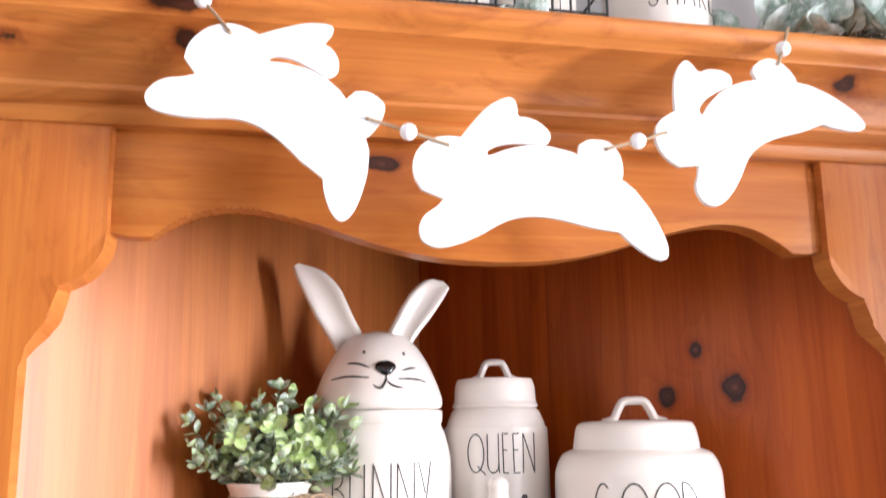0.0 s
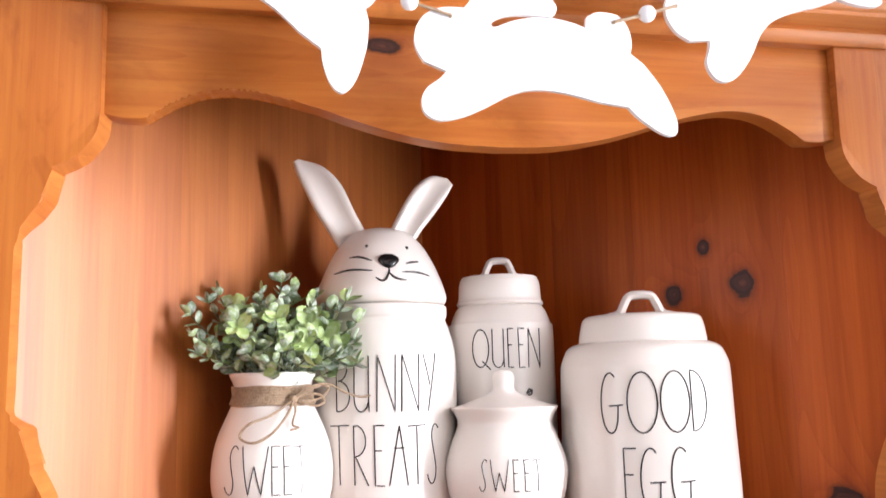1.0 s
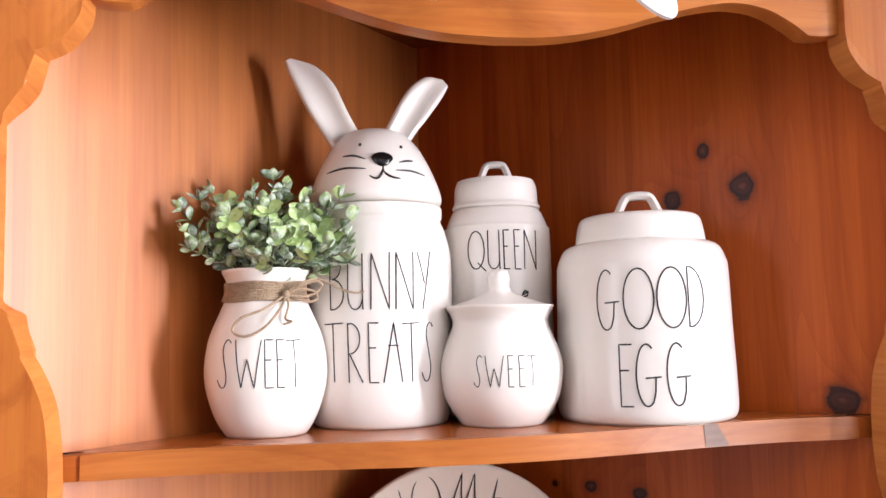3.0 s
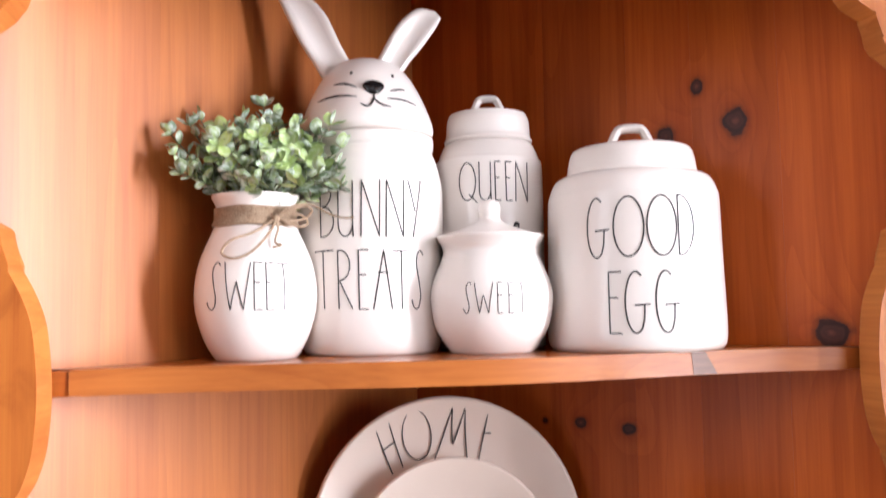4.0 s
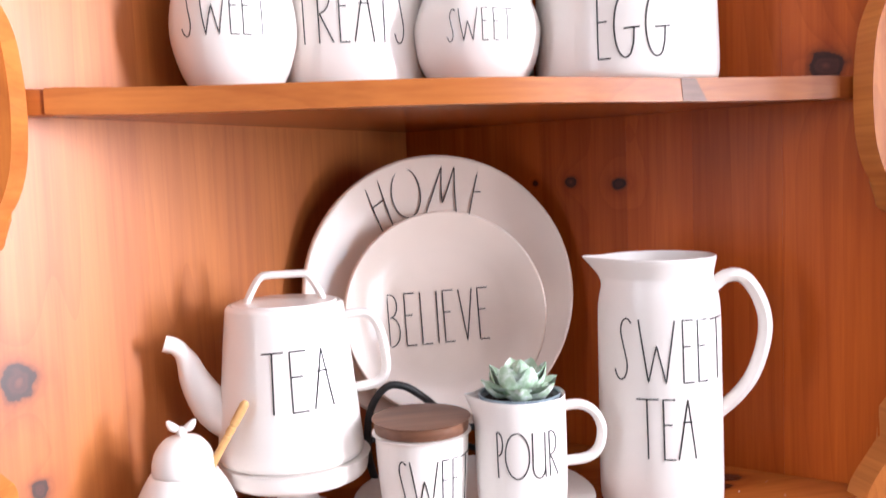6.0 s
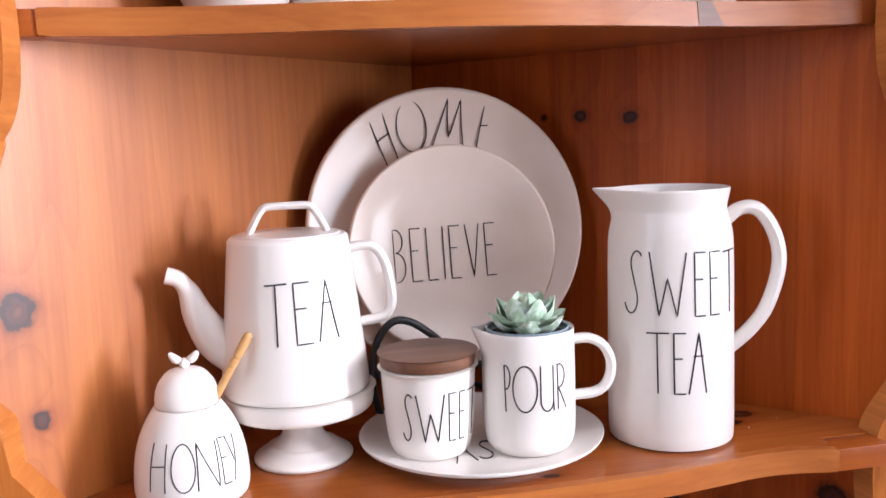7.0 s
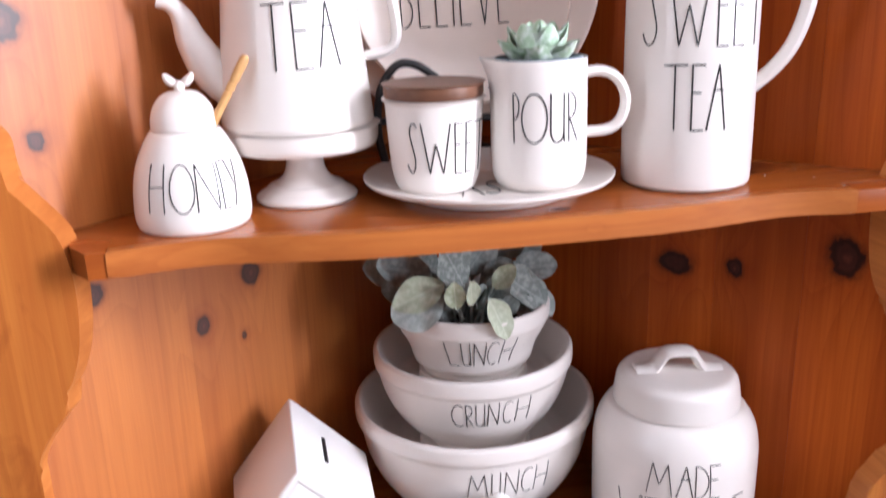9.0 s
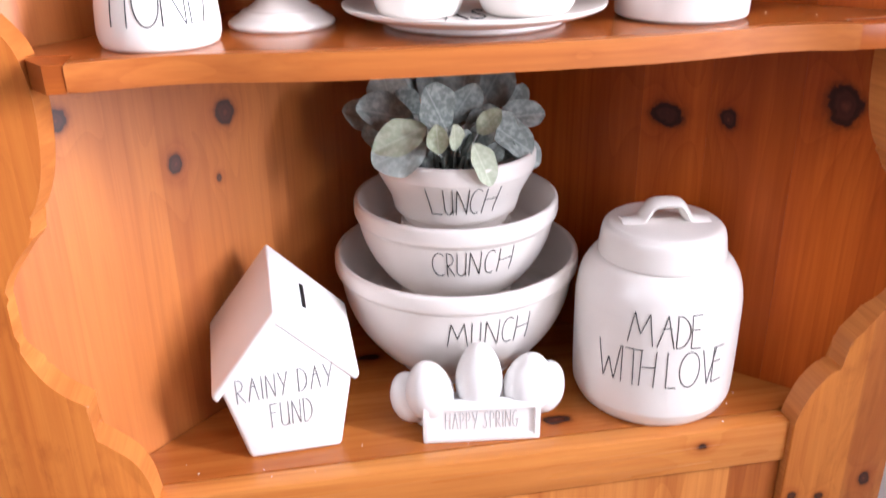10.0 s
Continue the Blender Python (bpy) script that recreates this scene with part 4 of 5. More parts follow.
tube(bm, curve_points([(-0.040, 0, 0.0330), (-0.062, -0.002, 0.0460), (-0.0755, -0.003, 0.0690), (-0.0815, -0.004, 0.0880), (-0.0890, -0.005, 0.0995), (-0.0985, -0.006, 0.1035)], 4),
     [0.0225 - 0.0158 * min(1, i / 14) ** 0.75 for i in range(21)], 18, 1.05)
part("spout", bm, CERAMIC, kettle, "curved spout")
bm = bmesh.new()
tube(bm, curve_points([(0.044, 0, 0.1141), (0.056, 0, 0.1175), (0.070, 0, 0.1160), (0.0790, 0, 0.1033), (0.0835, 0, 0.0809), (0.0830, 0, 0.0644), (0.0745, 0, 0.0556), (0.050, 0, 0.0522)], 5), 0.0042, 10, 1.3, side_axis=(0, 1, 0))
part("handle", bm, CERAMIC, kettle, "squared loop handle")

SAUCER = [(0, 0), (0.0690, 0), (0.0725, 0.002), (0.0735, 0.0055), (0.088, 0.0078), (0.1020, 0.0125), (0.1045, 0.0150), (0.1030, 0.0165), (0.0870, 0.0125), (0.0640, 0.0105), (0, 0.0105)]
saucer = thing("saucer", (-0.002, 0.068, MID), "round white ceramic plate under a canister and a creamer", "plate")
part("body", lathe(SAUCER), CERAMIC, saucer)
lettering(word_strokes("AST", 0.14), lambda u, v: Vector((-0.034 + 0.060 * u, -0.060 + 0.008 * u + 0.038 * v, 0.0110)), 0.0007, saucer)
MUG_Z = MID + 0.0107
CAN = [(0, 0), (0.027, 0), (0.0310, 0.003), (0.0350, 0.016), (0.0374, 0.045), (0.0386, 0.0690), (0.0386, 0.0732), (0, 0.0734)]
can = thing("canister", (-0.050, 0.045, MUG_Z), "small white ceramic canister lettered SWEET with a walnut lid", "canister")
part("body", lathe(CAN), CERAMIC, can)
part("lid", lathe([(0, 0.0737), (0.0375, 0.0737), (0.0390, 0.0750), (0.0392, 0.0828), (0.0380, 0.0850), (0, 0.0855)], steps=3), WALNUT, can, "round walnut lid with visible grain")
turned_word("SWEET", CAN[1:], ((-133.3, -120.8), (-115.6, -81.3), (-75.5, -65.5), (-60.3, -50.7), (-47.0, -18.0)), (0.0197, 0.0168), (0.0578, 0.0565), 0.0007, can)

POUR = [(0, 0), (0.028, 0), (0.0330, 0.003), (0.0372, 0.014), (0.0380, 0.045), (0.0378, 0.0960), (0.0370, 0.0985), (0.0355, 0.0970), (0.0348, 0.0900), (0.0345, 0.0780), (0, 0.0770)]
pour = thing("creamer", (0.031, 0.031, MUG_Z), "white ceramic creamer lettered POUR holding a small succulent", "creamer")
bm = lathe(POUR)
for v in bm.verts:
    a, r = math.atan2(v.co.y, v.co.x), math.hypot(v.co.x, v.co.y)
    k = math.exp(-((abs(abs(a) - math.pi)) / 0.22) ** 2) * max(0, (v.co.z - 0.078) / 0.0205) ** 1.6
    if r > 0.033:
        v.co.x -= 0.0075 * k
        v.co.z += 0.0015 * k
part("body", bm, CERAMIC, pour)
bm = bmesh.new()
tube(bm, curve_points([(0.036, 0, 0.0880), (0.050, 0, 0.0885), (0.062, 0, 0.0820), (0.0685, 0, 0.0680), (0.0660, 0, 0.0520), (0.0560, 0, 0.0430), (0.036, 0, 0.0410)], 5), 0.0042, 10, 1.35, side_axis=(0, 1, 0))
part("handle", bm, CERAMIC, pour, "round loop handle")
pour.rotation_euler.z = radians(-8)
turned_word("POUR", POUR[1:7], ((-136.0, -128.1), (-125.3, -96.0), (-92.0, -76.0), (-70.1, -56.6)), (0.0400, 0.0404), (0.0772, 0.0770), 0.0007, pour, swing=8.0)

PITCHER = [(0, 0), (0.0465, 0), (0.0512, 0.003), (0.0534, 0.0134), (0.0530, 0.104), (0.0524, 0.165), (0.0506, 0.1840), (0.0474, 0.1960), (0.0470, 0.2020), (0.0494, 0.2140), (0.0492, 0.2165), (0.0480, 0.2155), (0.0450, 0.2020), (0.0472, 0.1840), (0.0482, 0.1600), (0.0486, 0.02), (0, 0.012)]
pitcher = thing("pitcher", (0.1655, 0.051, MID), "tall white ceramic pitcher lettered SWEET TEA with a large handle", "pitcher", turn=-20.0)
bm = lathe(PITCHER)
for v in bm.verts:
    a, r = math.atan2(v.co.y, v.co.x), math.hypot(v.co.x, v.co.y)
    k = math.exp(-((abs(abs(a) - math.pi)) / 0.30) ** 2) * max(0, (v.co.z - 0.190) / 0.0265) ** 1.3
    if r > 0.04:
        v.co.x -= 0.0155 * k
        v.co.z += 0.0010 * k
part("body", bm, CERAMIC, pitcher)
bm = bmesh.new()
tube(bm, curve_points([(0.044, 0, 0.1870), (0.058, 0, 0.1978), (0.0735, 0, 0.1955), (0.0865, 0, 0.1740), (0.0895, 0, 0.1480), (0.0805, 0, 0.1150), (0.0665, 0, 0.0940), (0.047, 0, 0.0760)], 5), 0.0060, 12, 1.45, side_axis=(0, 1, 0))
part("handle", bm, CERAMIC, pitcher, "large ear-shaped handle")
turned_word("SWEET", PITCHER[1:9], ((-155.6, -140.6), (-133.5, -101.4), (-94.2, -83.6), (-79.2, -68.0), (-63.2, -42.0)), (0.1166, 0.1150), (0.1688, 0.1665), 0.0008, pitcher, swing=20.0)
turned_word("TEA", PITCHER[1:9], ((-136.3, -116.5), (-112.5, -102.1), (-99.3, -83.0)), (0.0518, 0.0515), (0.1026, 0.1016), 0.0008, pitcher, swing=20.0)

MADE = [(0, 0), (0.0660, 0), (0.0712, 0.003), (0.0758, 0.012), (0.0780, 0.026), (0.0790, 0.100), (0.0780, 0.118), (0.0745, 0.134), (0.0665, 0.1475), (0.0600, 0.1515), (0.0560, 0.1518)]
made = turned_jar("canister", (0.1825, 0.080, DECK), "large white ceramic canister lettered MADE WITH LOVE with a strap-handled lid", MADE,
                  [(0.0560, 0.1518), (0.0590, 0.1525), (0.0600, 0.1550), (0.0588, 0.1650), (0.0572, 0.1755), (0.0535, 0.1815), (0.0440, 0.1842), (0, 0.1852)], (0.046, 0.1835, 0.0180, 0.0046, -8, 2.5, 0.018), "canister")
turned_word("MADE", MADE[1:], ((-131.8, -115.1), (-112.3, -101.4), (-99.9, -91.3), (-90.4, -83.1)), (0.0930, 0.0900), (0.1236, 0.1226), 0.0006, made)
turned_word("WITH LOVE", MADE[1:], ((-152.6, -135.7), (-135.3, -133.7), (-132.5, -120.7), (-122.0, -111.9), (-104.7, -97.6), (-96.1, -82.0), (-80.4, -69.4), (-71.5, -62.0)), (0.0490, 0.0495), (0.0872, 0.0862), 0.0006, made)


# ---- plates on an easel ----
def plate(name, at, radius, lean, label):
    ob = new(name)
    ob.matrix_world = pose(*at, 90 - lean, 0, 0)
    tagged(ob, label, "plate")
    r = radius
    prof = [(0, -0.004), (r * 0.60, -0.004), (r * 0.66, -0.001), (r * 0.97, 0.008), (r, 0.0105), (r * 0.985, 0.0125), (r * 0.95, 0.0115), (r * 0.78, 0.0050), (r * 0.66, 0.0022), (r * 0.50, 0.0006), (0, 0.0)]
    bm = lathe(prof, 72)
    for v in bm.verts:
        v.co.z += 0.0006 * noise.noise(v.co * 18)
    part("body", bm, CREAM, ob)
    return ob


home = plate("dinner_plate", (0.0025, 0.213, 1.4100), 0.1389, 9, "large white ceramic dinner plate lettered HOME, propped upright")
believe = plate("side_plate", (0.0022, 0.186, 1.391), 0.1014, 9, "smaller white ceramic plate lettered BELIEVE, propped upright")
lettering(word_strokes("BELIEVE", 0.16), lambda u, v: Vector((-0.0575 + 0.101 * u, -0.029 + 0.002 * u + 0.051 * v, 0.0010)), 0.0007, believe)


def rim_letters():
    """HOME along the rim, each letter in its own leaning box: its corners, low left, low right, high left, high right."""
    strokes = []
    for ch, box4 in zip("HOME", (((-0.0549, 0.0640), (-0.0436, 0.0710), (-0.0731, 0.1093), (-0.0586, 0.1160)), ((-0.0410, 0.0740), (-0.0110, 0.0800), (-0.0470, 0.1240), (-0.0180, 0.1290)),
                                 ((-0.0140, 0.0700), (0.0231, 0.0700), (0.0040, 0.1286), (0.0258, 0.1282)), ((0.0335, 0.0710), (0.0440, 0.0710), (0.0462, 0.1215), (0.0565, 0.1210)))):
        wide, lines = GLYPHS[ch]
        p, q, r, t = (Vector(c) for c in box4)
        for line in lines:
            strokes.append([tuple(p.lerp(q, x / wide).lerp(r.lerp(t, x / wide), y)) for x, y in fine_line(line, 0.06)])

    def on_rim(x, y):
        r = math.hypot(x, y)
        return Vector((x, y, 0.0024 + max(0, r - 0.091) * 0.20 + max(0, 0.0015 - abs(r - 0.091) * 0.1)))

    lettering(strokes, on_rim, 0.0008, home)


rim_letters()

# ---- mixing bowls, nested ----
def bowl(at, radius, high, foot, word, cells, low, top, inner, label):
    ob = thing("mixing_bowl", at, label, "bowl", "nested mixing bowls")
    r, h = radius, high
    band = 0.020
    prof = [(0, 0), (foot - 0.003, 0), (foot, 0.0015), (foot, 0.0085), (foot - 0.0012, 0.0100), (foot + 0.0035, 0.0118), (foot + (r - foot) * 0.30, h * 0.17), (r * 0.815, h * 0.38), (r * 0.918, h * 0.60), (r * 0.964, h - band - 0.002), (r * 0.980, h - band + 0.0010), (r, h - band + 0.005), (r, h - 0.004), (r * 0.985, h - 0.0005), (r * 0.955, h), (r * 0.930, h - 0.006)]
    for k in (0.62, 0.30, 0.08):
        z = inner + (h - inner) * k
        prof.append((radius_at(prof[1:12], z) * 0.985 - 0.006 - 0.006 * (1 - k), z))
    prof += [(max(0.03, prof[-1][0] - 0.014), inner), (0, inner)]
    part("body", lathe(prof, 72, steps=3), CERAMIC, ob)
    turned_word(word, prof[5:14], cells, low, top, 0.0005, ob, 0.0002)
    return ob


AX = (0.004, 0.185)
bowl((*AX, DECK), 0.1255, 0.1306, 0.062, "MUNCH", ((-105.4, -95.8), (-94.0, -90.0), (-87.8, -81.3), (-79.6, -74.3), (-72.7, -65.7)), (0.0750, 0.0740), (0.1020, 0.1035), 0.0724, "largest white ceramic mixing bowl, lettered MUNCH, under the others")
bowl((*AX, DECK + 0.0840), 0.1030, 0.1040, 0.051, "CRUNCH", ((-114.2, -107.9), (-106.0, -101.7), (-100.3, -95.4), (-93.5, -87.1), (-84.6, -79.2), (-76.6, -67.8)), (0.0535, 0.0550), (0.0798, 0.0812), 0.0614, "medium white ceramic mixing bowl, lettered CRUNCH, nested in the stack")
bowl((*AX, DECK + 0.1640), 0.0800, 0.0735, 0.053, "LUNCH", ((-122.0, -112.0), (-109.6, -103.2), (-100.4, -91.3), (-89.5, -82.0), (-78.6, -67.7)), (0.0248, 0.0248), (0.0538, 0.0538), 0.0110, "smallest white ceramic bowl, lettered LUNCH, holding a plant")


for z, r, high in ((DECK + 0.0726, 0.0580, 0.0112), (DECK + 0.0840 + 0.0616, 0.0560, 0.0182)):
    ring = thing("riser", (*AX, z), "white ceramic ring lifting a nested bowl", "riser", "risers between the bowls")
    part("body", lathe([(0, 0), (r, 0), (r + 0.0006, 0.004), (r, high - 0.0027), (r - 0.0015, high - 0.0007), (r - 0.006, high), (0, high)], 48, steps=2), CERAMIC, ring)


# ---- house-shaped money bank ----
def house():
    ob = thing("money_bank", (-0.1735, 0.041, DECK), "white ceramic house-shaped money bank lettered RAINY DAY FUND", "money bank", turn=2.8)
    depth = 0.082
    front = [(-0.0415, 0.0), (0.0415, 0.0), (0.0560, 0.0800), (-0.0080, 0.1370), (-0.0610, 0.0760)]
    bm = bmesh.new()
    a = [bm.verts.new((x, 0.0, z)) for x, z in front]
    b = [bm.verts.new((x * 0.97 - 0.002, depth, z + (0.016 if z > 0 else 0.0))) for x, z in front]
    bm.faces.new(a)
    bm.faces.new(b[::-1])
    for i in range(5):
        j = (i + 1) % 5
        bm.faces.new((a[i], b[i], b[j], a[j]))
    bmesh.ops.bevel(bm, geom=list(bm.edges), offset=0.0048, segments=4, affect="EDGES", profile=0.5)
    part("body", bm, CERAMIC_BRIGHT, ob, "walls that flare towards the roof")
    shell = [(-0.0690, 0.0700), (-0.0080, 0.1470), (0.0625, 0.0745), (0.0575, 0.0680), (-0.0080, 0.1340), (-0.0640, 0.0630)]
    bm = bmesh.new()
    rows = [[bm.verts.new((x, y, z + lift)) for x, z in shell] for y, lift in ((-0.0012, 0.0), (0.094, 0.0245))]
    for i in range(6):
        j = (i + 1) % 6
        bm.faces.new((rows[0][i], rows[0][j], rows[1][j], rows[1][i]))
    for row, order in ((rows[0], -1), (rows[1], 1)):
        for quad in ((0, 1, 4, 5), (1, 2, 3, 4)):
            bm.faces.new([row[q] for q in quad[::order]])
    bmesh.ops.recalc_face_normals(bm, faces=bm.faces)
    bmesh.ops.bevel(bm, geom=[e for e in bm.edges if e.calc_face_angle(0) > 0.3], offset=0.0030, segments=3, affect="EDGES", profile=0.5)
    roof = part("roof", bm, CERAMIC_BRIGHT, ob, "overhanging gable roof")
    bm = box(bmesh.new(), (-0.0022, -0.0160, -0.0006), (0.0022, 0.0160, 0.0006), 0.0005)
    slot = part("coin_slot", bm, INK, roof, "dark coin slot")
    across, along = Vector((1, 0, -0.993)).normalized(), Vector((0, 1, 0.246)).normalized()
    out = across.cross(along).normalized()
    slot.matrix_local = Matrix.Translation((0.0195, 0.052, 0.1330)) @ Matrix((out.cross(along) * -1, along, out)).transposed().to_4x4()
    for text, x0, x1, z0, z1, high in (("RAINY DAY", -0.0470, 0.0375, 0.0605, 0.0670, 0.0235), ("FUND", -0.0195, 0.0170, 0.0310, 0.0330, 0.0245)):
        lettering(word_strokes(text, 0.15), lambda u, v, p=(x0, x1, z0, z1, high): Vector((p[0] + (p[1] - p[0]) * u, -0.0002, p[2] + (p[3] - p[2]) * u + p[4] * v)), 0.0005, ob, FADED_INK, label="thin grey hand-drawn lettering")


house()


# ---- egg ornament with a lettered plaque ----
def egg_mesh(wide, high):
    bm = bmesh.new()
    bmesh.ops.create_uvsphere(bm, u_segments=28, v_segments=18, radius=1)
    for v in bm.verts:
        k = 1 - 0.16 * v.co.z
        v.co = Vector((v.co.x * wide * k, v.co.y * wide * k, v.co.z * high))
        v.co += v.co.normalized() * 0.0004 * noise.noise(v.co * 60)
    return bm


def egg_sign():
    ob = thing("egg_ornament", (-0.004, 0.024, DECK), "white ceramic egg cluster with a plaque lettered HAPPY SPRING", "ornament", turn=-6.5)
    bm = box(bmesh.new(), (-0.0545, 0.0, 0.0), (0.0545, 0.013, 0.0400), 0.0022)
    front = max((f for f in bm.faces if f.normal.y < -0.9), key=lambda f: f.calc_area())
    bmesh.ops.inset_region(bm, faces=[front], thickness=0.0042, depth=0.0)
    bmesh.ops.inset_region(bm, faces=[front], thickness=0.0014, depth=-0.0030)
    part("plaque", bm, CERAMIC_BRIGHT, ob, "framed oblong plaque", smooth=True)
    for x, y, z, w, h, lean in ((-0.047, 0.022, 0.045, 0.0225, 0.030, -10), (0.000, 0.026, 0.0545, 0.0222, 0.036, 0), (0.046, 0.024, 0.047, 0.0228, 0.031, 10),
                                (-0.064, 0.036, 0.030, 0.0200, 0.026, -20), (0.064, 0.040, 0.032, 0.0200, 0.027, 18)):
        e = part("egg", egg_mesh(w, h), CERAMIC_BRIGHT, ob)
        e.matrix_local = pose(x, y, z, 0, lean, 0)
    part("base", lathe([(0, 0), (0.040, 0), (0.043, 0.004), (0.040, 0.012), (0, 0.014)], 32, steps=2), CERAMIC_BRIGHT, ob).matrix_local = pose(0, 0.040, 0) @ Matrix.Diagonal((1.45, 0.70, 1, 1))
    lettering(word_strokes("HAPPY SPRING", 0.16), lambda u, v: Vector((-0.0335 + 0.068 * u, 0.0028, 0.0130 + 0.0180 * v)), 0.0004, ob, GREY_INK, label="thin grey hand-drawn lettering")


egg_sign()


# ---- honey pot: bee and dipper ----
honey_lid = [c for c in honey.children if c.name.startswith("lid")][0]
bm = bmesh.new()
bmesh.ops.create_uvsphere(bm, u_segments=16, v_segments=10, radius=1)
for v in bm.verts:
    v.co = Vector((v.co.x * 0.0042, v.co.y * 0.0062, v.co.z * 0.0042 + 0.1035))
for side in (-1, 1):
    tube(bm, curve_points([(side * 0.002, 0.0, 0.1050), (side * 0.0065, -0.001, 0.1075), (side * 0.0105, -0.001, 0.1125)], 4), [0.0022, 0.0027, 0.0031, 0.0033, 0.0034, 0.0032, 0.0028, 0.0022, 0.0012], 10)
part("bee_knob", bm, CERAMIC, honey_lid, "small moulded bee knob")
dipper = thing("honey_dipper", (-0.2175, 0.0310, MID + 0.0760), "turned pale wooden honey dipper leaning out of the pot", "dipper")
way = Vector((0.0285, 0.004, 0.0480)).normalized()
prof = [(0.0, 0.0030), (0.022, 0.0031), (0.030, 0.0033), (0.0305, 0.0027), (0.0320, 0.0027), (0.0325, 0.0034), (0.0375, 0.0034), (0.0380, 0.0028), (0.0395, 0.0028), (0.0400, 0.0035), (0.050, 0.0037), (0.0575, 0.0036), (0.0600, 0.0026), (0.0608, 0.0010)]
part("handle", tube(bmesh.new(), [way * (d - 0.006) for d, r in prof], [r for d, r in prof], 14), BEECH, dipper)

# ---- plate easel ----
easel = thing("plate_easel", (0.0, 0.150, MID), "black iron plate easel holding two plates upright", "plate stand")
for side in (-1, 1):
    bm = tube(bmesh.new(), curve_points([(side * 0.078, -0.014, 0.0042), (side * 0.086, -0.015, 0.040), (side * 0.083, -0.016, 0.078), (side * 0.068, -0.016, 0.100), (side * 0.050, -0.015, 0.100), (side * 0.030, -0.013, 0.086), (side * 0.018, -0.010, 0.074)], 6), 0.0036, 10)
    part("hook", bm, BLACK_METAL, easel, "curled front hook")
    bm = bmesh.new()
    tube(bm, curve_points([(side * 0.078, -0.014, 0.0042), (side * 0.060, 0.040, 0.0042), (side * 0.020, 0.110, 0.0042)], 5), 0.0036, 8)
    tube(bm, curve_points([(side * 0.020, 0.108, 0.0044), (side * 0.030, 0.096, 0.120), (side * 0.018, 0.090, 0.200)], 5), 0.0032, 8)
    part("leg", bm, BLACK_METAL, easel)
bm = bmesh.new()
tube(bm, curve_points([(-0.084, -0.014, 0.052), (-0.05, 0.012, 0.046), (0.0, 0.024, 0.0445), (0.05, 0.012, 0.046), (0.084, -0.014, 0.052)], 6), 0.0034, 8)
part("bar", bm, BLACK_METAL, easel, "cross bar under the plates")
part("bar", tube(bmesh.new(), [(-0.028, 0.093, 0.140), (0.028, 0.093, 0.140)], 0.0032, 8), BLACK_METAL, easel)


# ---- plants ----
def leaf_mesh(name, long, wide, curl, fold, mat, thick=0.0, rows=6, tip=1.6, ripple=0.0, blunt=0.75):
    """A leaf from its stalk at the origin along +y, face up."""
    me = bpy.data.meshes.new(name)
    verts, faces, n = [], [], 7
    for i in range(rows + 1):
        t = i / rows
        w = wide * (math.sin(math.pi * min(1, t ** (1 / tip)) * 0.985 + 0.02)) ** blunt
        for k in range(n):
            s = (k / (n - 1) - 0.5) * 2
            verts.append((s * w, t * long, curl * long * t * t + fold * w * abs(s) ** 1.4 - fold * w * 0.4 + ripple * w * abs(s) * math.sin(11 * t + 2 * s)))
    for i in range(rows):
        for k in range(n - 1):
            a = i * n + k
            faces.append((a, a + 1, a + n + 1, a + n))
    if thick:
        m = len(verts)
        verts += [(x, y, z - thick * math.sin(math.pi * min(1, max(0.05, y / long)))) for x, y, z in verts]
        faces += [tuple(m + j for j in reversed(f)) for f in faces]
    me.from_pydata(verts, [], faces)
    me.materials.append(mat)
    me.shade_smooth()
    return me


def put_leaf(me, parent, at, way, roll, size=1.0, name="leaf"):
    ob = new(name, me)
    ob.parent = parent
    q = Vector(way).to_track_quat("Y", "Z").to_matrix().to_4x4()
    ob.matrix_local = Matrix.Translation(at) @ q @ pose(0, 0, 0, 0, roll, 0) @ Matrix.Diagonal((size, size, size, 1))
    return ob


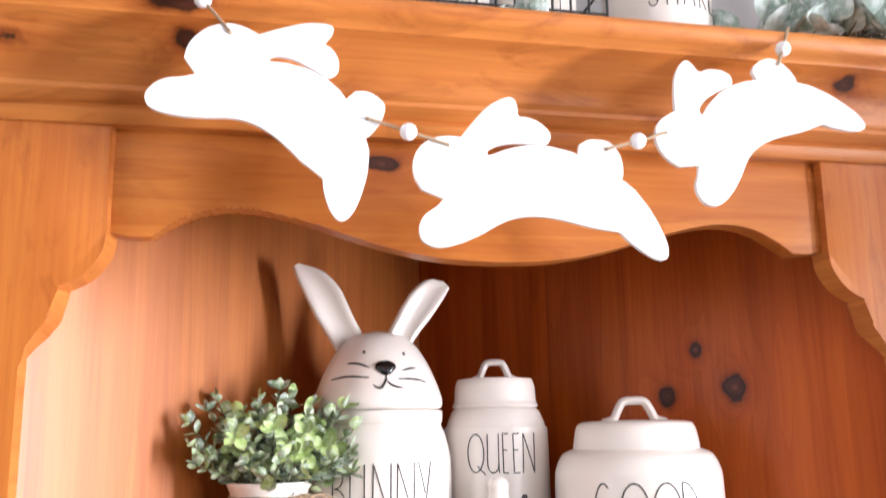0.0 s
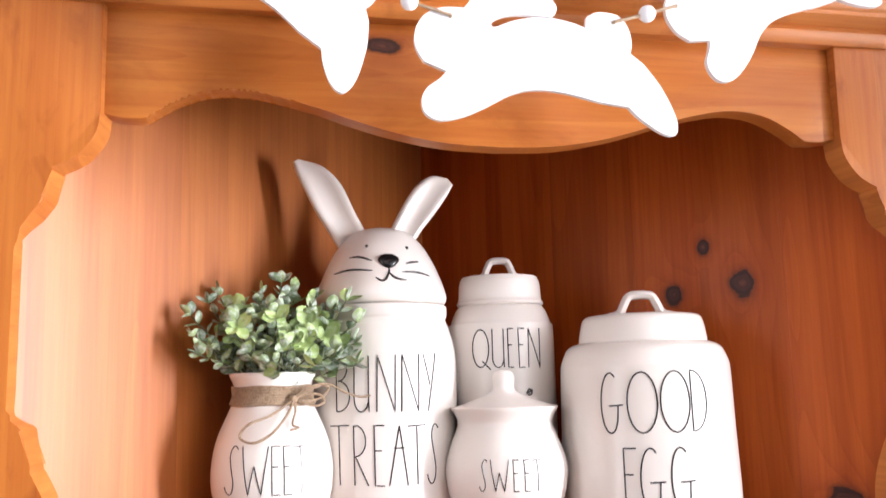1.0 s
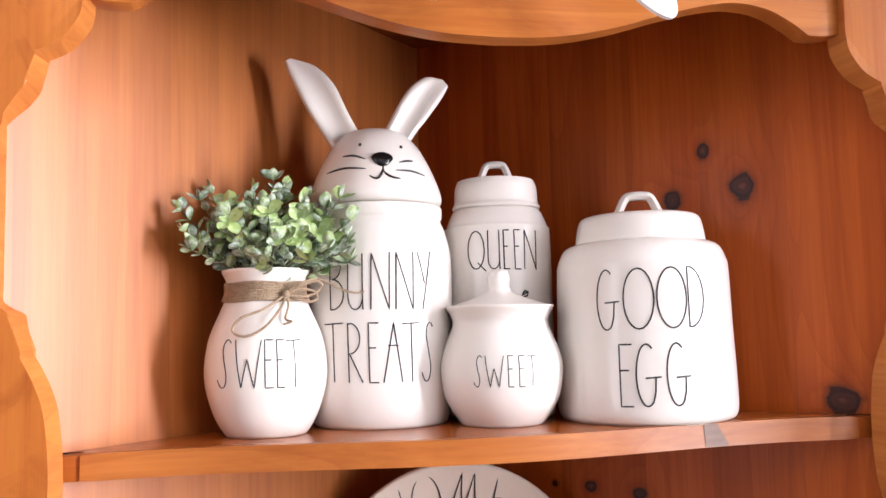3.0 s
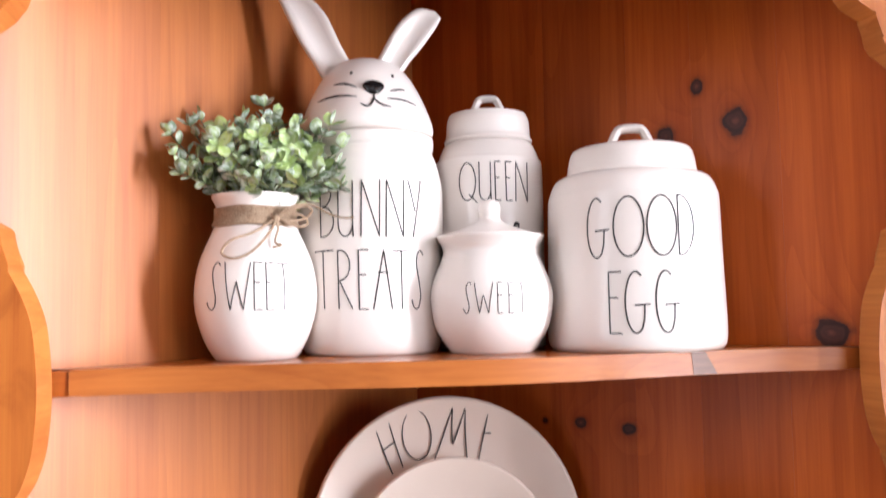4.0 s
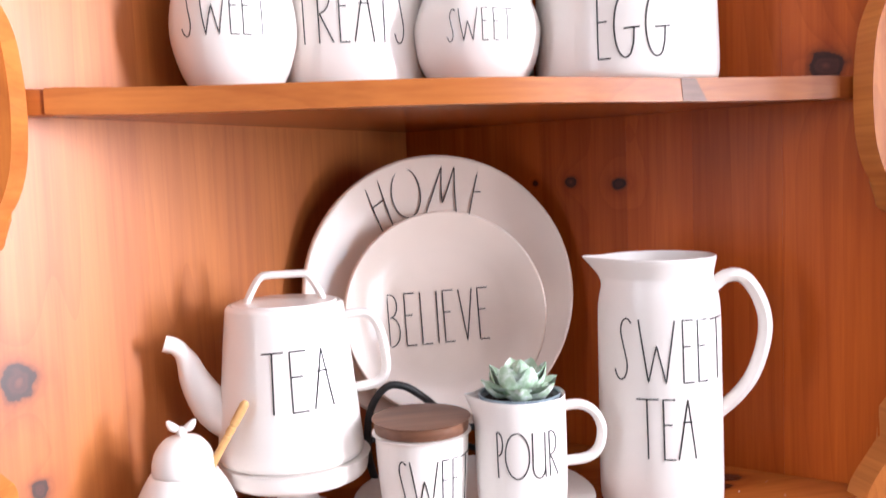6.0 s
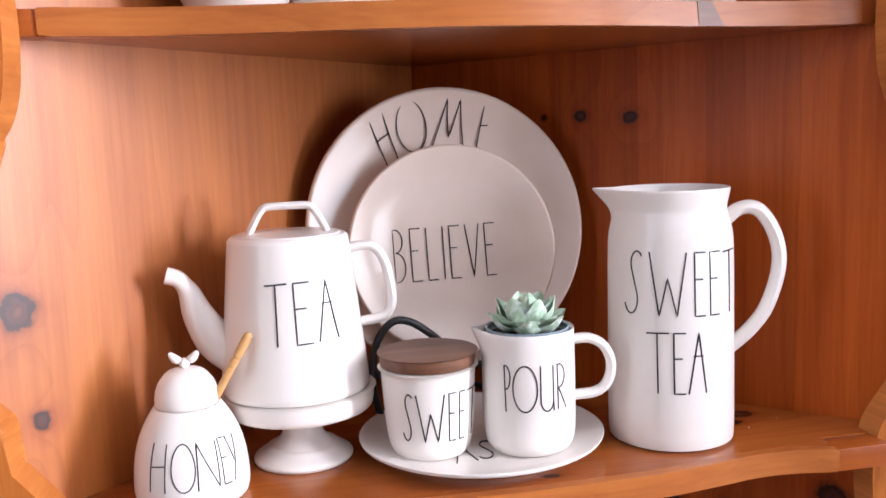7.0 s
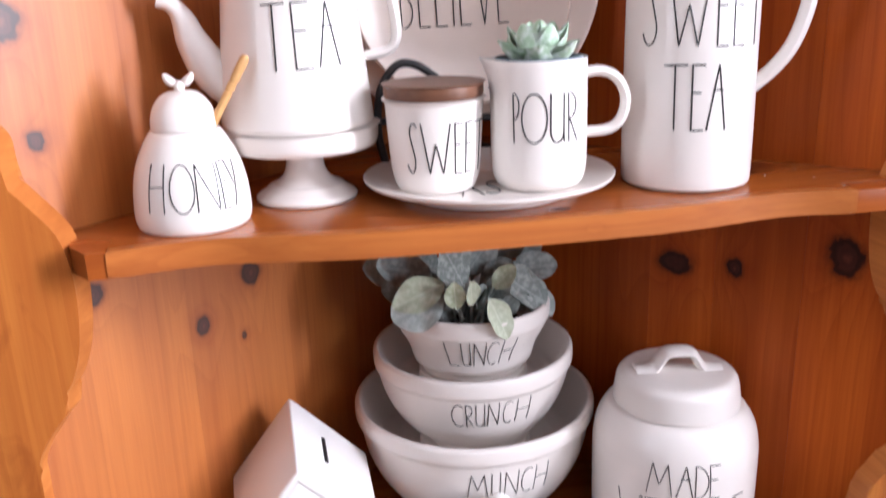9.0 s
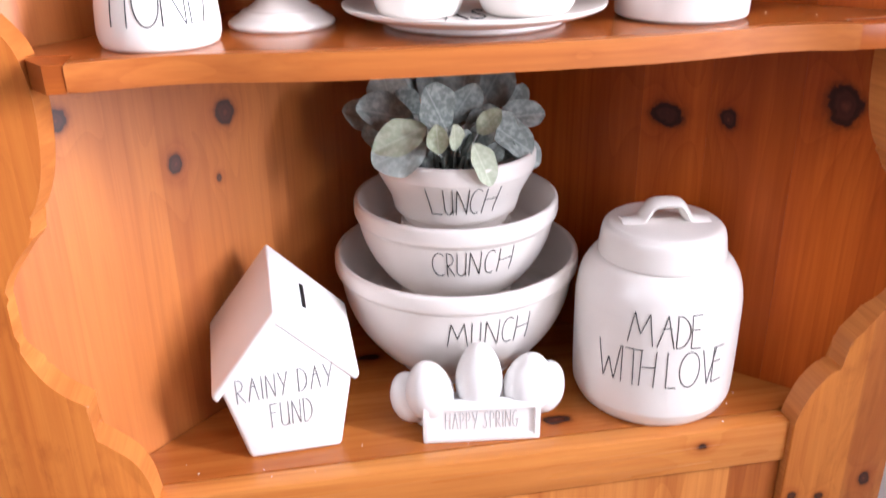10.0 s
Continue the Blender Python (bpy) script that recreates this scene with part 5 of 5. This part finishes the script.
def boxwood():
    rng = random.Random(5)
    ob = thing("artificial_boxwood", (-0.186, 0.097, TOP + 0.1062), "artificial boxwood sprig with dusty green leaves in the vase", "plant")
    kinds = [leaf_mesh("boxwood_leaf", l, w, c, f, BOXWOOD, 0.0, 7, 0.85) for l, w, c, f in ((0.0155, 0.0054, 0.12, 0.40), (0.0142, 0.0052, -0.14, 0.35), (0.0120, 0.0046, 0.2, 0.30))]
    lime = [leaf_mesh("lime_leaf", l, w, c, 0.3, LIME_LEAF, 0.0, 7, 0.85, 0.0, 0.62) for l, w, c in ((0.0162, 0.0066, 0.1), (0.0145, 0.0060, -0.15))]

    def sprig(end, lean, first, step, old):
        """A stem from the vase's mouth to its end, with leaves in opposite pairs."""
        end = Vector(end)
        pts = curve_points([(end.x * 0.16, end.y * 0.16, -0.001), (end.x * 0.50, end.y * 0.5, end.z * 0.46 + lean), end], 5)
        part("stem", tube(bmesh.new(), pts, [0.0012 - 0.0006 * j / (len(pts) - 1) for j in range(len(pts))], 5), STEM, ob)
        for j in range(first, len(pts), step):
            d = (pts[j] - pts[j - 1]).normalized()
            side = d.cross(Vector((rng.uniform(-1, 1), rng.uniform(-1, 1), rng.uniform(-0.3, 1)))).normalized()
            for s in (-1, 1):
                way = (side * s + d * rng.uniform(0.4, 0.9) + Vector((0.05, -0.25, 0.2))).normalized()
                put_leaf(rng.choice(kinds if rng.random() < old else lime), ob, pts[j], way, rng.uniform(-60, 60), rng.uniform(0.72, 1.08))
        put_leaf(rng.choice(kinds if rng.random() < old else lime), ob, pts[-1], (pts[-1] - pts[-2]).normalized() + Vector((0, -0.2, 0.2)), rng.uniform(-40, 40), 0.9)
        return pts

    count = 50   # the dense heart
    for i in range(count):
        a = 2 * math.pi * (i * 0.381966 % 1)
        spread = ((i + 0.5) / count) ** 0.6
        reach = 0.064 * spread * rng.uniform(0.85, 1.1)
        low = 0.034 + 0.058 * (1 - spread ** 2.2) * rng.uniform(0.35, 1.05) + rng.uniform(0, 0.018)
        pts = sprig((reach * math.cos(a) + 0.008, reach * math.sin(a) * 0.85, low), 0.009, 4, 1 if i % 2 else 2, 0.93)
        if math.sin(a) < 0.1 and 0.30 < spread < 0.86 and i % 4:   # young rosettes towards the room
            for k in range(4):
                turn = radians(90 * k + 40 + rng.uniform(-22, 22))
                way = Vector((math.cos(turn), -0.35, math.sin(turn) * 0.8 + 0.12)).normalized()
                face = Vector((rng.uniform(-0.3, 0.3), -0.8, 0.55))
                face = (face - way * face.dot(way)).normalized()
                tip = new("leaf", lime[k % 2])
                tip.parent = ob
                size = rng.uniform(0.62, 1.08)
                tip.matrix_local = Matrix.Translation(pts[-2] + Vector((0, -0.005, 0.002))) @ Matrix((way.cross(face), way, face)).transposed().to_4x4() @ Matrix.Diagonal((size, size, size, 1))
    # the long sprigs that stand clear of it
    for end, lean, old in (((-0.068, -0.012, 0.082), 0.006, 1.0), ((-0.064, -0.018, 0.064), 0.008, 1.0), ((-0.054, 0.006, 0.094), 0.004, 0.95), ((-0.046, 0.020, 0.102), 0.002, 1.0), ((-0.034, 0.026, 0.084), 0.0, 1.0), ((-0.058, -0.024, 0.048), 0.012, 1.0),
                           ((-0.010, 0.010, 0.100), 0.0, 0.7), ((0.008, 0.004, 0.112), -0.004, 0.6), ((0.020, 0.018, 0.104), 0.0, 0.9), ((0.036, 0.010, 0.096), 0.004, 0.8), ((0.052, -0.006, 0.086), 0.008, 0.7), ((-0.024, 0.000, 0.082), 0.004, 1.0),
                           ((0.064, -0.010, 0.094), 0.002, 0.45), ((0.074, -0.004, 0.076), 0.008, 0.7), ((0.070, -0.014, 0.056), 0.012, 0.9), ((0.062, -0.022, 0.044), 0.014, 1.0), ((0.046, 0.028, 0.084), 0.004, 1.0)):
        sprig(end, lean, 5, 1, old)
    return ob


boxwood()


def bow():
    """Twine wound round the vase's neck, with a bow."""
    ob = thing("twine_bow", (-0.1850, 0.097, TOP), "brown jute twine tied in a bow round the vase neck", "twine")
    for i in range(8):
        z = 0.1125 + 0.0020 * i
        r = radius_at(VASE[1:10], z) + 0.0011
        bm = tube(bmesh.new(), [(r * math.cos(2 * math.pi * k / 40), r * math.sin(2 * math.pi * k / 40), z + 0.0005 * math.sin(k * 0.7 + i)) for k in range(41)], 0.0013, 6, cap=False)
        part("winding", bm, TWINE, ob)
    knot = Vector((0.0165, -0.0345, 0.1165))
    for name, pts in (("loop", [(0, 0, 0), (-0.018, -0.010, -0.012), (-0.036, -0.0115, -0.019), (-0.043, -0.010, -0.029), (-0.032, -0.015, -0.0335), (-0.017, -0.0145, -0.026), (-0.004, -0.008, -0.010), (0, 0, 0)]),
                      ("loop", [(0, 0, 0), (0.012, -0.002, 0.007), (0.024, 0.006, 0.011), (0.030, 0.014, 0.008), (0.024, 0.010, 0.001), (0.012, 0.001, -0.002), (0, 0, 0)]),
                      ("loop", [(0, 0, 0), (0.010, 0.0, 0.004), (0.022, 0.008, 0.003), (0.026, 0.012, -0.003), (0.018, 0.006, -0.006), (0, 0, 0)]),
                      ("tail", [(0, 0, 0), (0.012, -0.003, 0.009), (0.028, 0.002, 0.012), (0.044, 0.001, 0.004), (0.056, -0.001, 0.0005), (0.064, 0.0, 0.0015)]),
                      ("tail", [(0, 0, 0), (0.0015, -0.004, -0.009), (-0.001, -0.009, -0.020), (0.004, -0.0115, -0.0225), (-0.003, -0.011, -0.0245)])):
        part(name, tube(bmesh.new(), curve_points([knot + Vector(p) for p in pts], 6), 0.0011 if name == "loop" else 0.0010, 6), TWINE, ob)
    bm = bmesh.new()
    bmesh.ops.create_uvsphere(bm, u_segments=12, v_segments=8, radius=0.0036)
    bmesh.ops.translate(bm, verts=bm.verts, vec=knot)
    part("knot", bm, TWINE, ob)


bow()


def succulent():
    rng = random.Random(3)
    ob = thing("succulent", (0.031, 0.031, MUG_Z + 0.0775), "small green artificial succulent with frosted pointed leaves", "plant")
    part("pot", lathe([(0, 0), (0.030, 0), (0.0325, 0.018), (0.0340, 0.0225), (0.0335, 0.0240), (0.0322, 0.0228), (0.0310, 0.018), (0, 0.0165)], 40, steps=2), TIN, ob, "blue-grey tin liner")
    part("soil", lathe([(0, 0.0200), (0.020, 0.0195), (0.0305, 0.0180)], 32, steps=1), SOIL, ob, "dark soil")
    kinds = [leaf_mesh("succulent_leaf", l, w, c, 0.5, SUCCULENT, 0.0055, 10, 1.25, 0.10) for l, w, c in ((0.034, 0.0110, 0.16), (0.028, 0.0108, 0.22), (0.018, 0.0085, 0.32))]
    for ring, (count, kind, lift, off) in enumerate(((6, 0, 12, 10), (6, 1, 38, 40), (4, 2, 62, 15), (3, 2, 78, 70))):
        for i in range(count):
            a = radians(off + 360 * i / count + rng.uniform(-8, 8))
            b = radians(lift + rng.uniform(-6, 6))
            put_leaf(kinds[kind], ob, (0.003 * math.cos(a), 0.003 * math.sin(a), 0.022 + 0.003 * ring), (math.cos(a) * math.cos(b), math.sin(a) * math.cos(b), math.sin(b)), 0, rng.uniform(0.92, 1.08))


succulent()


def lambs_ear():
    rng = random.Random(11)
    ob = thing("artificial_lambs_ear", (0.0, 0.179, DECK + 0.1690), "artificial lamb's ear plant with felted grey-green leaves in the bowl", "plant")
    part("soil", lathe([(0, 0.0), (0.030, 0.0), (0.056, 0.034), (0.056, 0.040), (0, 0.046)], 28, steps=1), SOIL, ob)
    stems = bmesh.new()
    kinds = [leaf_mesh("felted_leaf", 0.050, 0.050 * w, c, f, LAMBS_EAR, 0.0, 16, 0.86, 0.10, 0.52) for w, c, f in ((0.37, -0.08, 0.28), (0.46, -0.14, 0.20), (0.34, -0.20, 0.32), (0.34, 0.10, 0.36))]
    green = [leaf_mesh("young_leaf", 0.050, 0.050 * w, c, 0.35, YOUNG_LEAF, 0.0, 16, 0.95, 0.10, 0.62) for w, c in ((0.33, -0.18), (0.31, -0.06))]

    def leaf(root, tip, kind, roll):
        root, tip = Vector(root), Vector(tip)
        way = (tip - root).normalized()
        face = Vector((0.05 + roll, -0.72, 0.62))
        face = (face - way * face.dot(way)).normalized()
        me = new("leaf", kind)
        me.parent = ob
        size = (tip - root).length / 0.050
        me.matrix_local = Matrix.Translation(root) @ Matrix((way.cross(face), way, face)).transposed().to_4x4() @ Matrix.Diagonal((size, size, size, 1))
        foot = Vector((root.x * 0.45, root.y * 0.45, 0.040))
        tube(stems, curve_points([foot, foot.lerp(root, 0.55) + Vector((0, 0, 0.008)), root], 3), 0.0013, 6)

    # large outer and upright leaves: root, tip, kind, turn
    for root, tip, kind, roll in (((-0.068, -0.002, 0.098), (-0.104, -0.014, 0.116), 0, -0.4), ((-0.040, -0.017, 0.103), (-0.092, -0.029, 0.122), 0, 0.1), ((-0.013, -0.042, 0.098), (-0.029, -0.054, 0.141), 1, 0.1),
                                  ((-0.028, 0.048, 0.104), (-0.042, 0.036, 0.150), 0, 0.2), ((0.034, 0.033, 0.095), (0.054, 0.021, 0.146), 1, -0.3), ((0.044, -0.002, 0.095), (0.088, -0.014, 0.104), 2, 0.3),
                                  ((0.030, -0.027, 0.100), (0.072, -0.039, 0.072), 0, 0.2), ((-0.033, -0.042, 0.087), (-0.083, -0.054, 0.077), 1, -0.1), ((0.013, 0.033, 0.098), (0.019, 0.021, 0.152), 0, -0.5),
                                  ((0.041, -0.017, 0.086), (0.083, -0.029, 0.056), 0, 0.4), ((-0.056, -0.017, 0.086), (-0.088, -0.029, 0.097), 1, 0.0), ((-0.012, 0.058, 0.094), (-0.005, 0.046, 0.152), 0, 0.3),
                                  ((-0.054, 0.033, 0.100), (-0.063, 0.021, 0.141), 1, -0.2), ((0.062, 0.033, 0.090), (0.076, 0.021, 0.124), 3, 0.2), ((0.000, 0.005, 0.092), (0.022, -0.012, 0.130), 0, 0.4),
                                  ((-0.030, 0.010, 0.095), (-0.058, -0.004, 0.128), 3, -0.3)):
        leaf(root, tip, kinds[kind], roll)
    for root, tip, kind, roll in (((-0.034, -0.055, 0.106), (-0.083, -0.067, 0.094), 0, 0.0), ((0.006, -0.069, 0.092), (0.025, -0.081, 0.056), 0, 0.2), ((-0.024, -0.062, 0.082), (-0.028, -0.074, 0.112), 1, -0.2),
                                  ((-0.009, -0.063, 0.085), (-0.009, -0.075, 0.110), 0, 0.2), ((0.014, -0.052, 0.096), (0.032, -0.064, 0.120), 1, 0.1)):
        leaf(root, tip, green[kind], roll)
    for i in range(12):
        a = 2 * math.pi * (i * 0.381966 % 1)
        root = Vector((0.034 * math.cos(a), 0.030 * math.sin(a), 0.070 + 0.012 * rng.random()))
        leaf(root, root + Vector((0.028 * math.cos(a), 0.024 * math.sin(a), rng.uniform(0.012, 0.034))), kinds[i % 4], rng.uniform(-0.4, 0.4))
    for i in range(14):   # short leaves that hide the stems
        a = radians(195 + 11.5 * i)
        root = Vector((0.020 * math.cos(a), 0.026 * math.sin(a), 0.062 + 0.016 * rng.random()))
        leaf(root, root + Vector((rng.uniform(0.020, 0.034) * math.cos(a), 0.020 * math.sin(a), rng.uniform(-0.002, 0.030))), kinds[i % 4], rng.uniform(-0.6, 0.6))
    for i in range(16):   # a dense heart
        a = radians(185 + 11.3 * i)
        root = Vector((0.012 * math.cos(a), 0.020 * math.sin(a), 0.066 + 0.020 * rng.random()))
        leaf(root, root + Vector((rng.uniform(0.026, 0.040) * math.cos(a), 0.026 * math.sin(a), rng.uniform(0.006, 0.026))), kinds[(i * 3 + 1) % 4], rng.uniform(-0.4, 0.4))
    for i in range(9):
        a = radians(200 + 17.5 * i)
        root = Vector((0.044 * math.cos(a), 0.042 * math.sin(a), 0.060))
        leaf(root, root + Vector((0.022 * math.cos(a), 0.014 * math.sin(a), rng.uniform(0.014, 0.024))), kinds[i % 4], rng.uniform(-0.5, 0.5))
    part("stem", stems, LAMBS_EAR, ob)


lambs_ear()


# ---- rabbit garland ----
def rabbit_outline():
    """A leaping rabbit that faces left, with its string holes at (-0.0625, 0) and (0.0625, 0)."""
    head = [(-0.0830, -0.0330), (-0.0880, -0.0240), (-0.0892, -0.0150), (-0.0865, -0.0050), (-0.0780, 0.0035), (-0.0660, 0.0070), (-0.0520, 0.0068)]
    ears = [(-0.0430, 0.0180), (-0.0300, 0.0310), (-0.0170, 0.0378), (-0.0100, 0.0380), (-0.0070, 0.0325), (-0.0060, 0.0245), (0.0030, 0.0228), (0.0130, 0.0180), (0.0193, 0.0105), (0.0180, 0.0048), (0.0150, 0.0020)]
    slit = [(0.0000, 0.0032), (-0.0150, 0.0030), (-0.0270, 0.0000), (-0.0318, -0.0040), (-0.0295, -0.0068), (-0.0160, -0.0020), (0.0000, 0.0014)]
    back = [(0.0170, 0.0012), (0.0320, -0.0020), (0.0415, -0.0055)]
    tail = [(0.0430, 0.0030), (0.0510, 0.0068), (0.0620, 0.0066), (0.0710, 0.0030), (0.0770, -0.0070), (0.0782, -0.0180), (0.0765, -0.0240)]
    leg = [(0.0870, -0.0320), (0.1000, -0.0490), (0.1100, -0.0690), (0.1120, -0.0810), (0.1080, -0.0860), (0.0970, -0.0830), (0.0820, -0.0730), (0.0730, -0.0645)]
    belly = [(0.0500, -0.0610), (0.0230, -0.0545), (0.0010, -0.0525), (-0.0180, -0.0560), (-0.0380, -0.0660), (-0.0560, -0.0730), (-0.0720, -0.0755), (-0.0825, -0.0705), (-0.0848, -0.0610), (-0.0810, -0.0525), (-0.0720, -0.0460), (-0.0660, -0.0400)]
    out = []
    for piece, nxt in ((head, ears), (ears, slit), (slit, back), (back, tail), (tail, leg), (leg, belly), (belly, head)):
        out += [(p.x, p.y) for p in curve_points([Vector(q) for q in piece], 4)]
    return out


def garland():
    ob = thing("rabbit_garland", (0, 0, 0), "garland of three white wooden rabbit cut-outs and beads on twine", "garland")
    spots = (((-0.2233, -0.093, 2.0675), (-0.1235, -0.093, 2.0075)), ((-0.0628, -0.096, 1.9891), (0.0621, -0.096, 1.9917)), ((0.1154, -0.093, 2.0096), (0.2207, -0.093, 2.0752)))
    # each is cut by hand: middle, turn, then length, slant and height of its own
    cuts = (((-0.1672, -0.093, 2.0422), 26.0, 0.868, 0.262, 1.050), ((-0.0013, -0.096, 1.9907), -1.7, 0.988, 0.030, 1.022), ((0.1674, -0.093, 2.0460), -31.0, 0.856, -0.082, 1.002))
    for (head, tail), (middle, turn, long, slant, tall) in zip(spots, cuts):
        outline = [(x * long + z * slant, z * tall) for x, z in rabbit_outline()]
        bm = slab(bmesh.new(), outline, -0.0022, 0.0022, axis=1)
        cut = part("rabbit", bm, PAINTED_WOOD, ob, "white painted wooden rabbit cut-out", smooth=False)
        m = pose(*middle, 0, turn, 0)
        cut.matrix_local = m
        for place in (head, tail):
            at = m.inverted() @ Vector(place)
            bm = bmesh.new()
            bmesh.ops.create_cone(bm, cap_ends=True, segments=14, radius1=0.0014, radius2=0.0014, depth=0.0054, matrix=pose(at.x, 0, at.z, 90, 0, 0))
            part("string_hole", bm, TWINE, cut)
    strings = (((-0.262, -0.078, 2.1185), (-0.2467, -0.088, 2.0985), spots[0][0], 0.55), (spots[0][1], None, spots[1][0], 0.5), (spots[1][1], None, spots[2][0], 0.5), (spots[2][1], (0.2356, -0.086, 2.0985), (0.247, -0.078, 2.1185), 0.35))
    for a, mid, b, where in strings:
        a, b = Vector(a), Vector(b)
        push = Vector((0, -0.0042, 0))
        pts = [a + (push if a.z < 2.1 else Vector()), (Vector(mid) if mid else a.lerp(b, 0.5) + push * 1.4 + Vector((0, 0, -0.001))), b + (push if b.z < 2.1 else Vector())]
        line = curve_points(pts, 8)
        part("twine", tube(bmesh.new(), line, 0.0013, 6), TWINE, ob)
        bm = bmesh.new()
        bmesh.ops.create_uvsphere(bm, u_segments=18, v_segments=12, radius=0.0065)
        bead = part("bead", bm, PAINTED_WOOD, ob, "round white wooden bead")
        bead.matrix_local = Matrix.Translation(line[round(where * (len(line) - 1))])


garland()


# ---- on top of the cabinet ----
TOPZ = 2.1172
SHARE = [(0, 0), (0.047, 0), (0.0510, 0.004), (0.0530, 0.020), (0.0532, 0.110), (0.0500, 0.125), (0.0430, 0.134), (0.0420, 0.136)]
share = turned_jar("canister", (0.1800, 0.032, TOPZ), "white ceramic canister lettered SHARE on top of the cabinet", SHARE,
                   [(0.0420, 0.1362), (0.0440, 0.1380), (0.0435, 0.155), (0.0400, 0.160), (0, 0.162)], (0.034, 0.160, 0.016, 0.004, 0, 1.8, 0.006), "canister")
lettering(word_strokes("SHARE", 0.2), on_turned(SHARE[1:], -122, -44, 0.0460, 0.0300), 0.0008, share)

basket = thing("wire_basket", (0.030, 0.035, TOPZ), "dark wire basket on top of the cabinet holding white mugs", "basket")
for z in (0.0022, 0.030, 0.060):
    bm = bmesh.new()
    r = 0.0022 if z == 0.0022 or z == 0.060 else 0.0014
    tube(bm, [(x, y, z) for x, y in ((-0.135, -0.055), (0.075, -0.055), (0.075, 0.055), (-0.135, 0.055), (-0.135, -0.055))], r, 6)
    part("wire", bm, BLACK_METAL, basket)
for i in range(13):
    x = -0.135 + 0.0175 * i
    for y in (-0.055, 0.055):
        part("wire", tube(bmesh.new(), [(x, y, 0.002), (x, y, 0.060)], 0.0012, 6), BLACK_METAL, basket)
MUGS = [(0, 0), (0.032, 0), (0.036, 0.004), (0.038, 0.015), (0.038, 0.088), (0.0365, 0.089), (0.0355, 0.085), (0.0355, 0.012), (0, 0.009)]
for x in (0.056, -0.030):
    mug = thing("mug", (x, 0.035, TOPZ + 0.0003), "white ceramic mug with thin black lettering in the basket", "mug", "mugs in the basket")
    part("body", lathe(MUGS), CERAMIC, mug)
    bars = [[(0.1 + 0.16 * k, 0.0), (0.1 + 0.16 * k, 1.0)] for k in range(5)]
    lettering(bars, on_turned(MUGS[1:5], -125, -55, 0.030, 0.026), 0.0007, mug, label="row of thin black bars")


def eucalyptus():
    rng = random.Random(21)
    ob = thing("eucalyptus_garland", (0.345, -0.020, TOPZ), "dusty green artificial eucalyptus garland lying along the cabinet top", "garland")
    kinds = [leaf_mesh("eucalyptus_leaf", l, w, c, 0.3, EUCALYPTUS, 0.0, 6, 1.25) for l, w, c in ((0.034, 0.0125, 0.2), (0.028, 0.0115, -0.2), (0.024, 0.0120, 0.1))]
    stems = bmesh.new()
    main = curve_points([(-0.105, 0.0, 0.006), (-0.055, -0.016, 0.012), (0.0, -0.026, 0.014), (0.05, -0.036, 0.010), (0.095, -0.050, 0.004)], 8)
    tube(stems, main, 0.0018, 6)
    for i, p in enumerate(main):
        for s in range(3):
            d = Vector((rng.uniform(-0.7, 0.9), rng.uniform(-0.9, 0.7), rng.uniform(0.0, 1.0))).normalized()
            root = p + d * rng.uniform(0.004, 0.022)
            tube(stems, [p, root], 0.0009, 5)
            put_leaf(rng.choice(kinds), ob, root, (d + Vector((0, 0, 0.1))).normalized(), rng.uniform(-60, 60), rng.uniform(0.95, 1.5))
    part("stem", stems, STEM, ob)
    sprig = thing("eucalyptus_sprig", (0.010, -0.030, TOPZ), "short eucalyptus sprig lying on the cabinet top", "sprig")
    stems = bmesh.new()
    line = curve_points([(-0.030, 0.004, 0.004), (0.0, -0.004, 0.010), (0.020, -0.006, 0.012)], 5)
    tube(stems, line, 0.0014, 6)
    part("stem", stems, STEM, sprig)
    for p in line[2::2]:
        for s in (-1, 1):
            put_leaf(rng.choice(kinds), sprig, p, (rng.uniform(0.1, 0.7), s * 0.4 - 0.2, rng.uniform(0.3, 0.9)), rng.uniform(-40, 40), 0.75)


eucalyptus()


# ---- crumbs of dust on the boards ----
def dust(z, count, seed, reach):
    rng = random.Random(seed)
    bm = bmesh.new()
    for i in range(count):
        x = rng.uniform(-0.30, 0.30)
        y = rng.uniform(reach, 0.060) + 0.25 * max(0.0, abs(x) - 0.26)
        r = rng.uniform(0.0003, 0.0007)
        bmesh.ops.create_icosphere(bm, subdivisions=1, radius=r, matrix=pose(x, y, z + r * 0.30) @ Matrix.Diagonal((rng.uniform(0.8, 1.8), 1, 0.5, 1)))
    tagged(link_mesh("dust_specks", bm, WHITE_PAINT), "scattered white dust specks on the shelf", "dust", kind="stuff")


dust(MID + 0.0003, 12, 2, -0.026)
dust(DECK + 0.0005, 14, 4, 0.004)
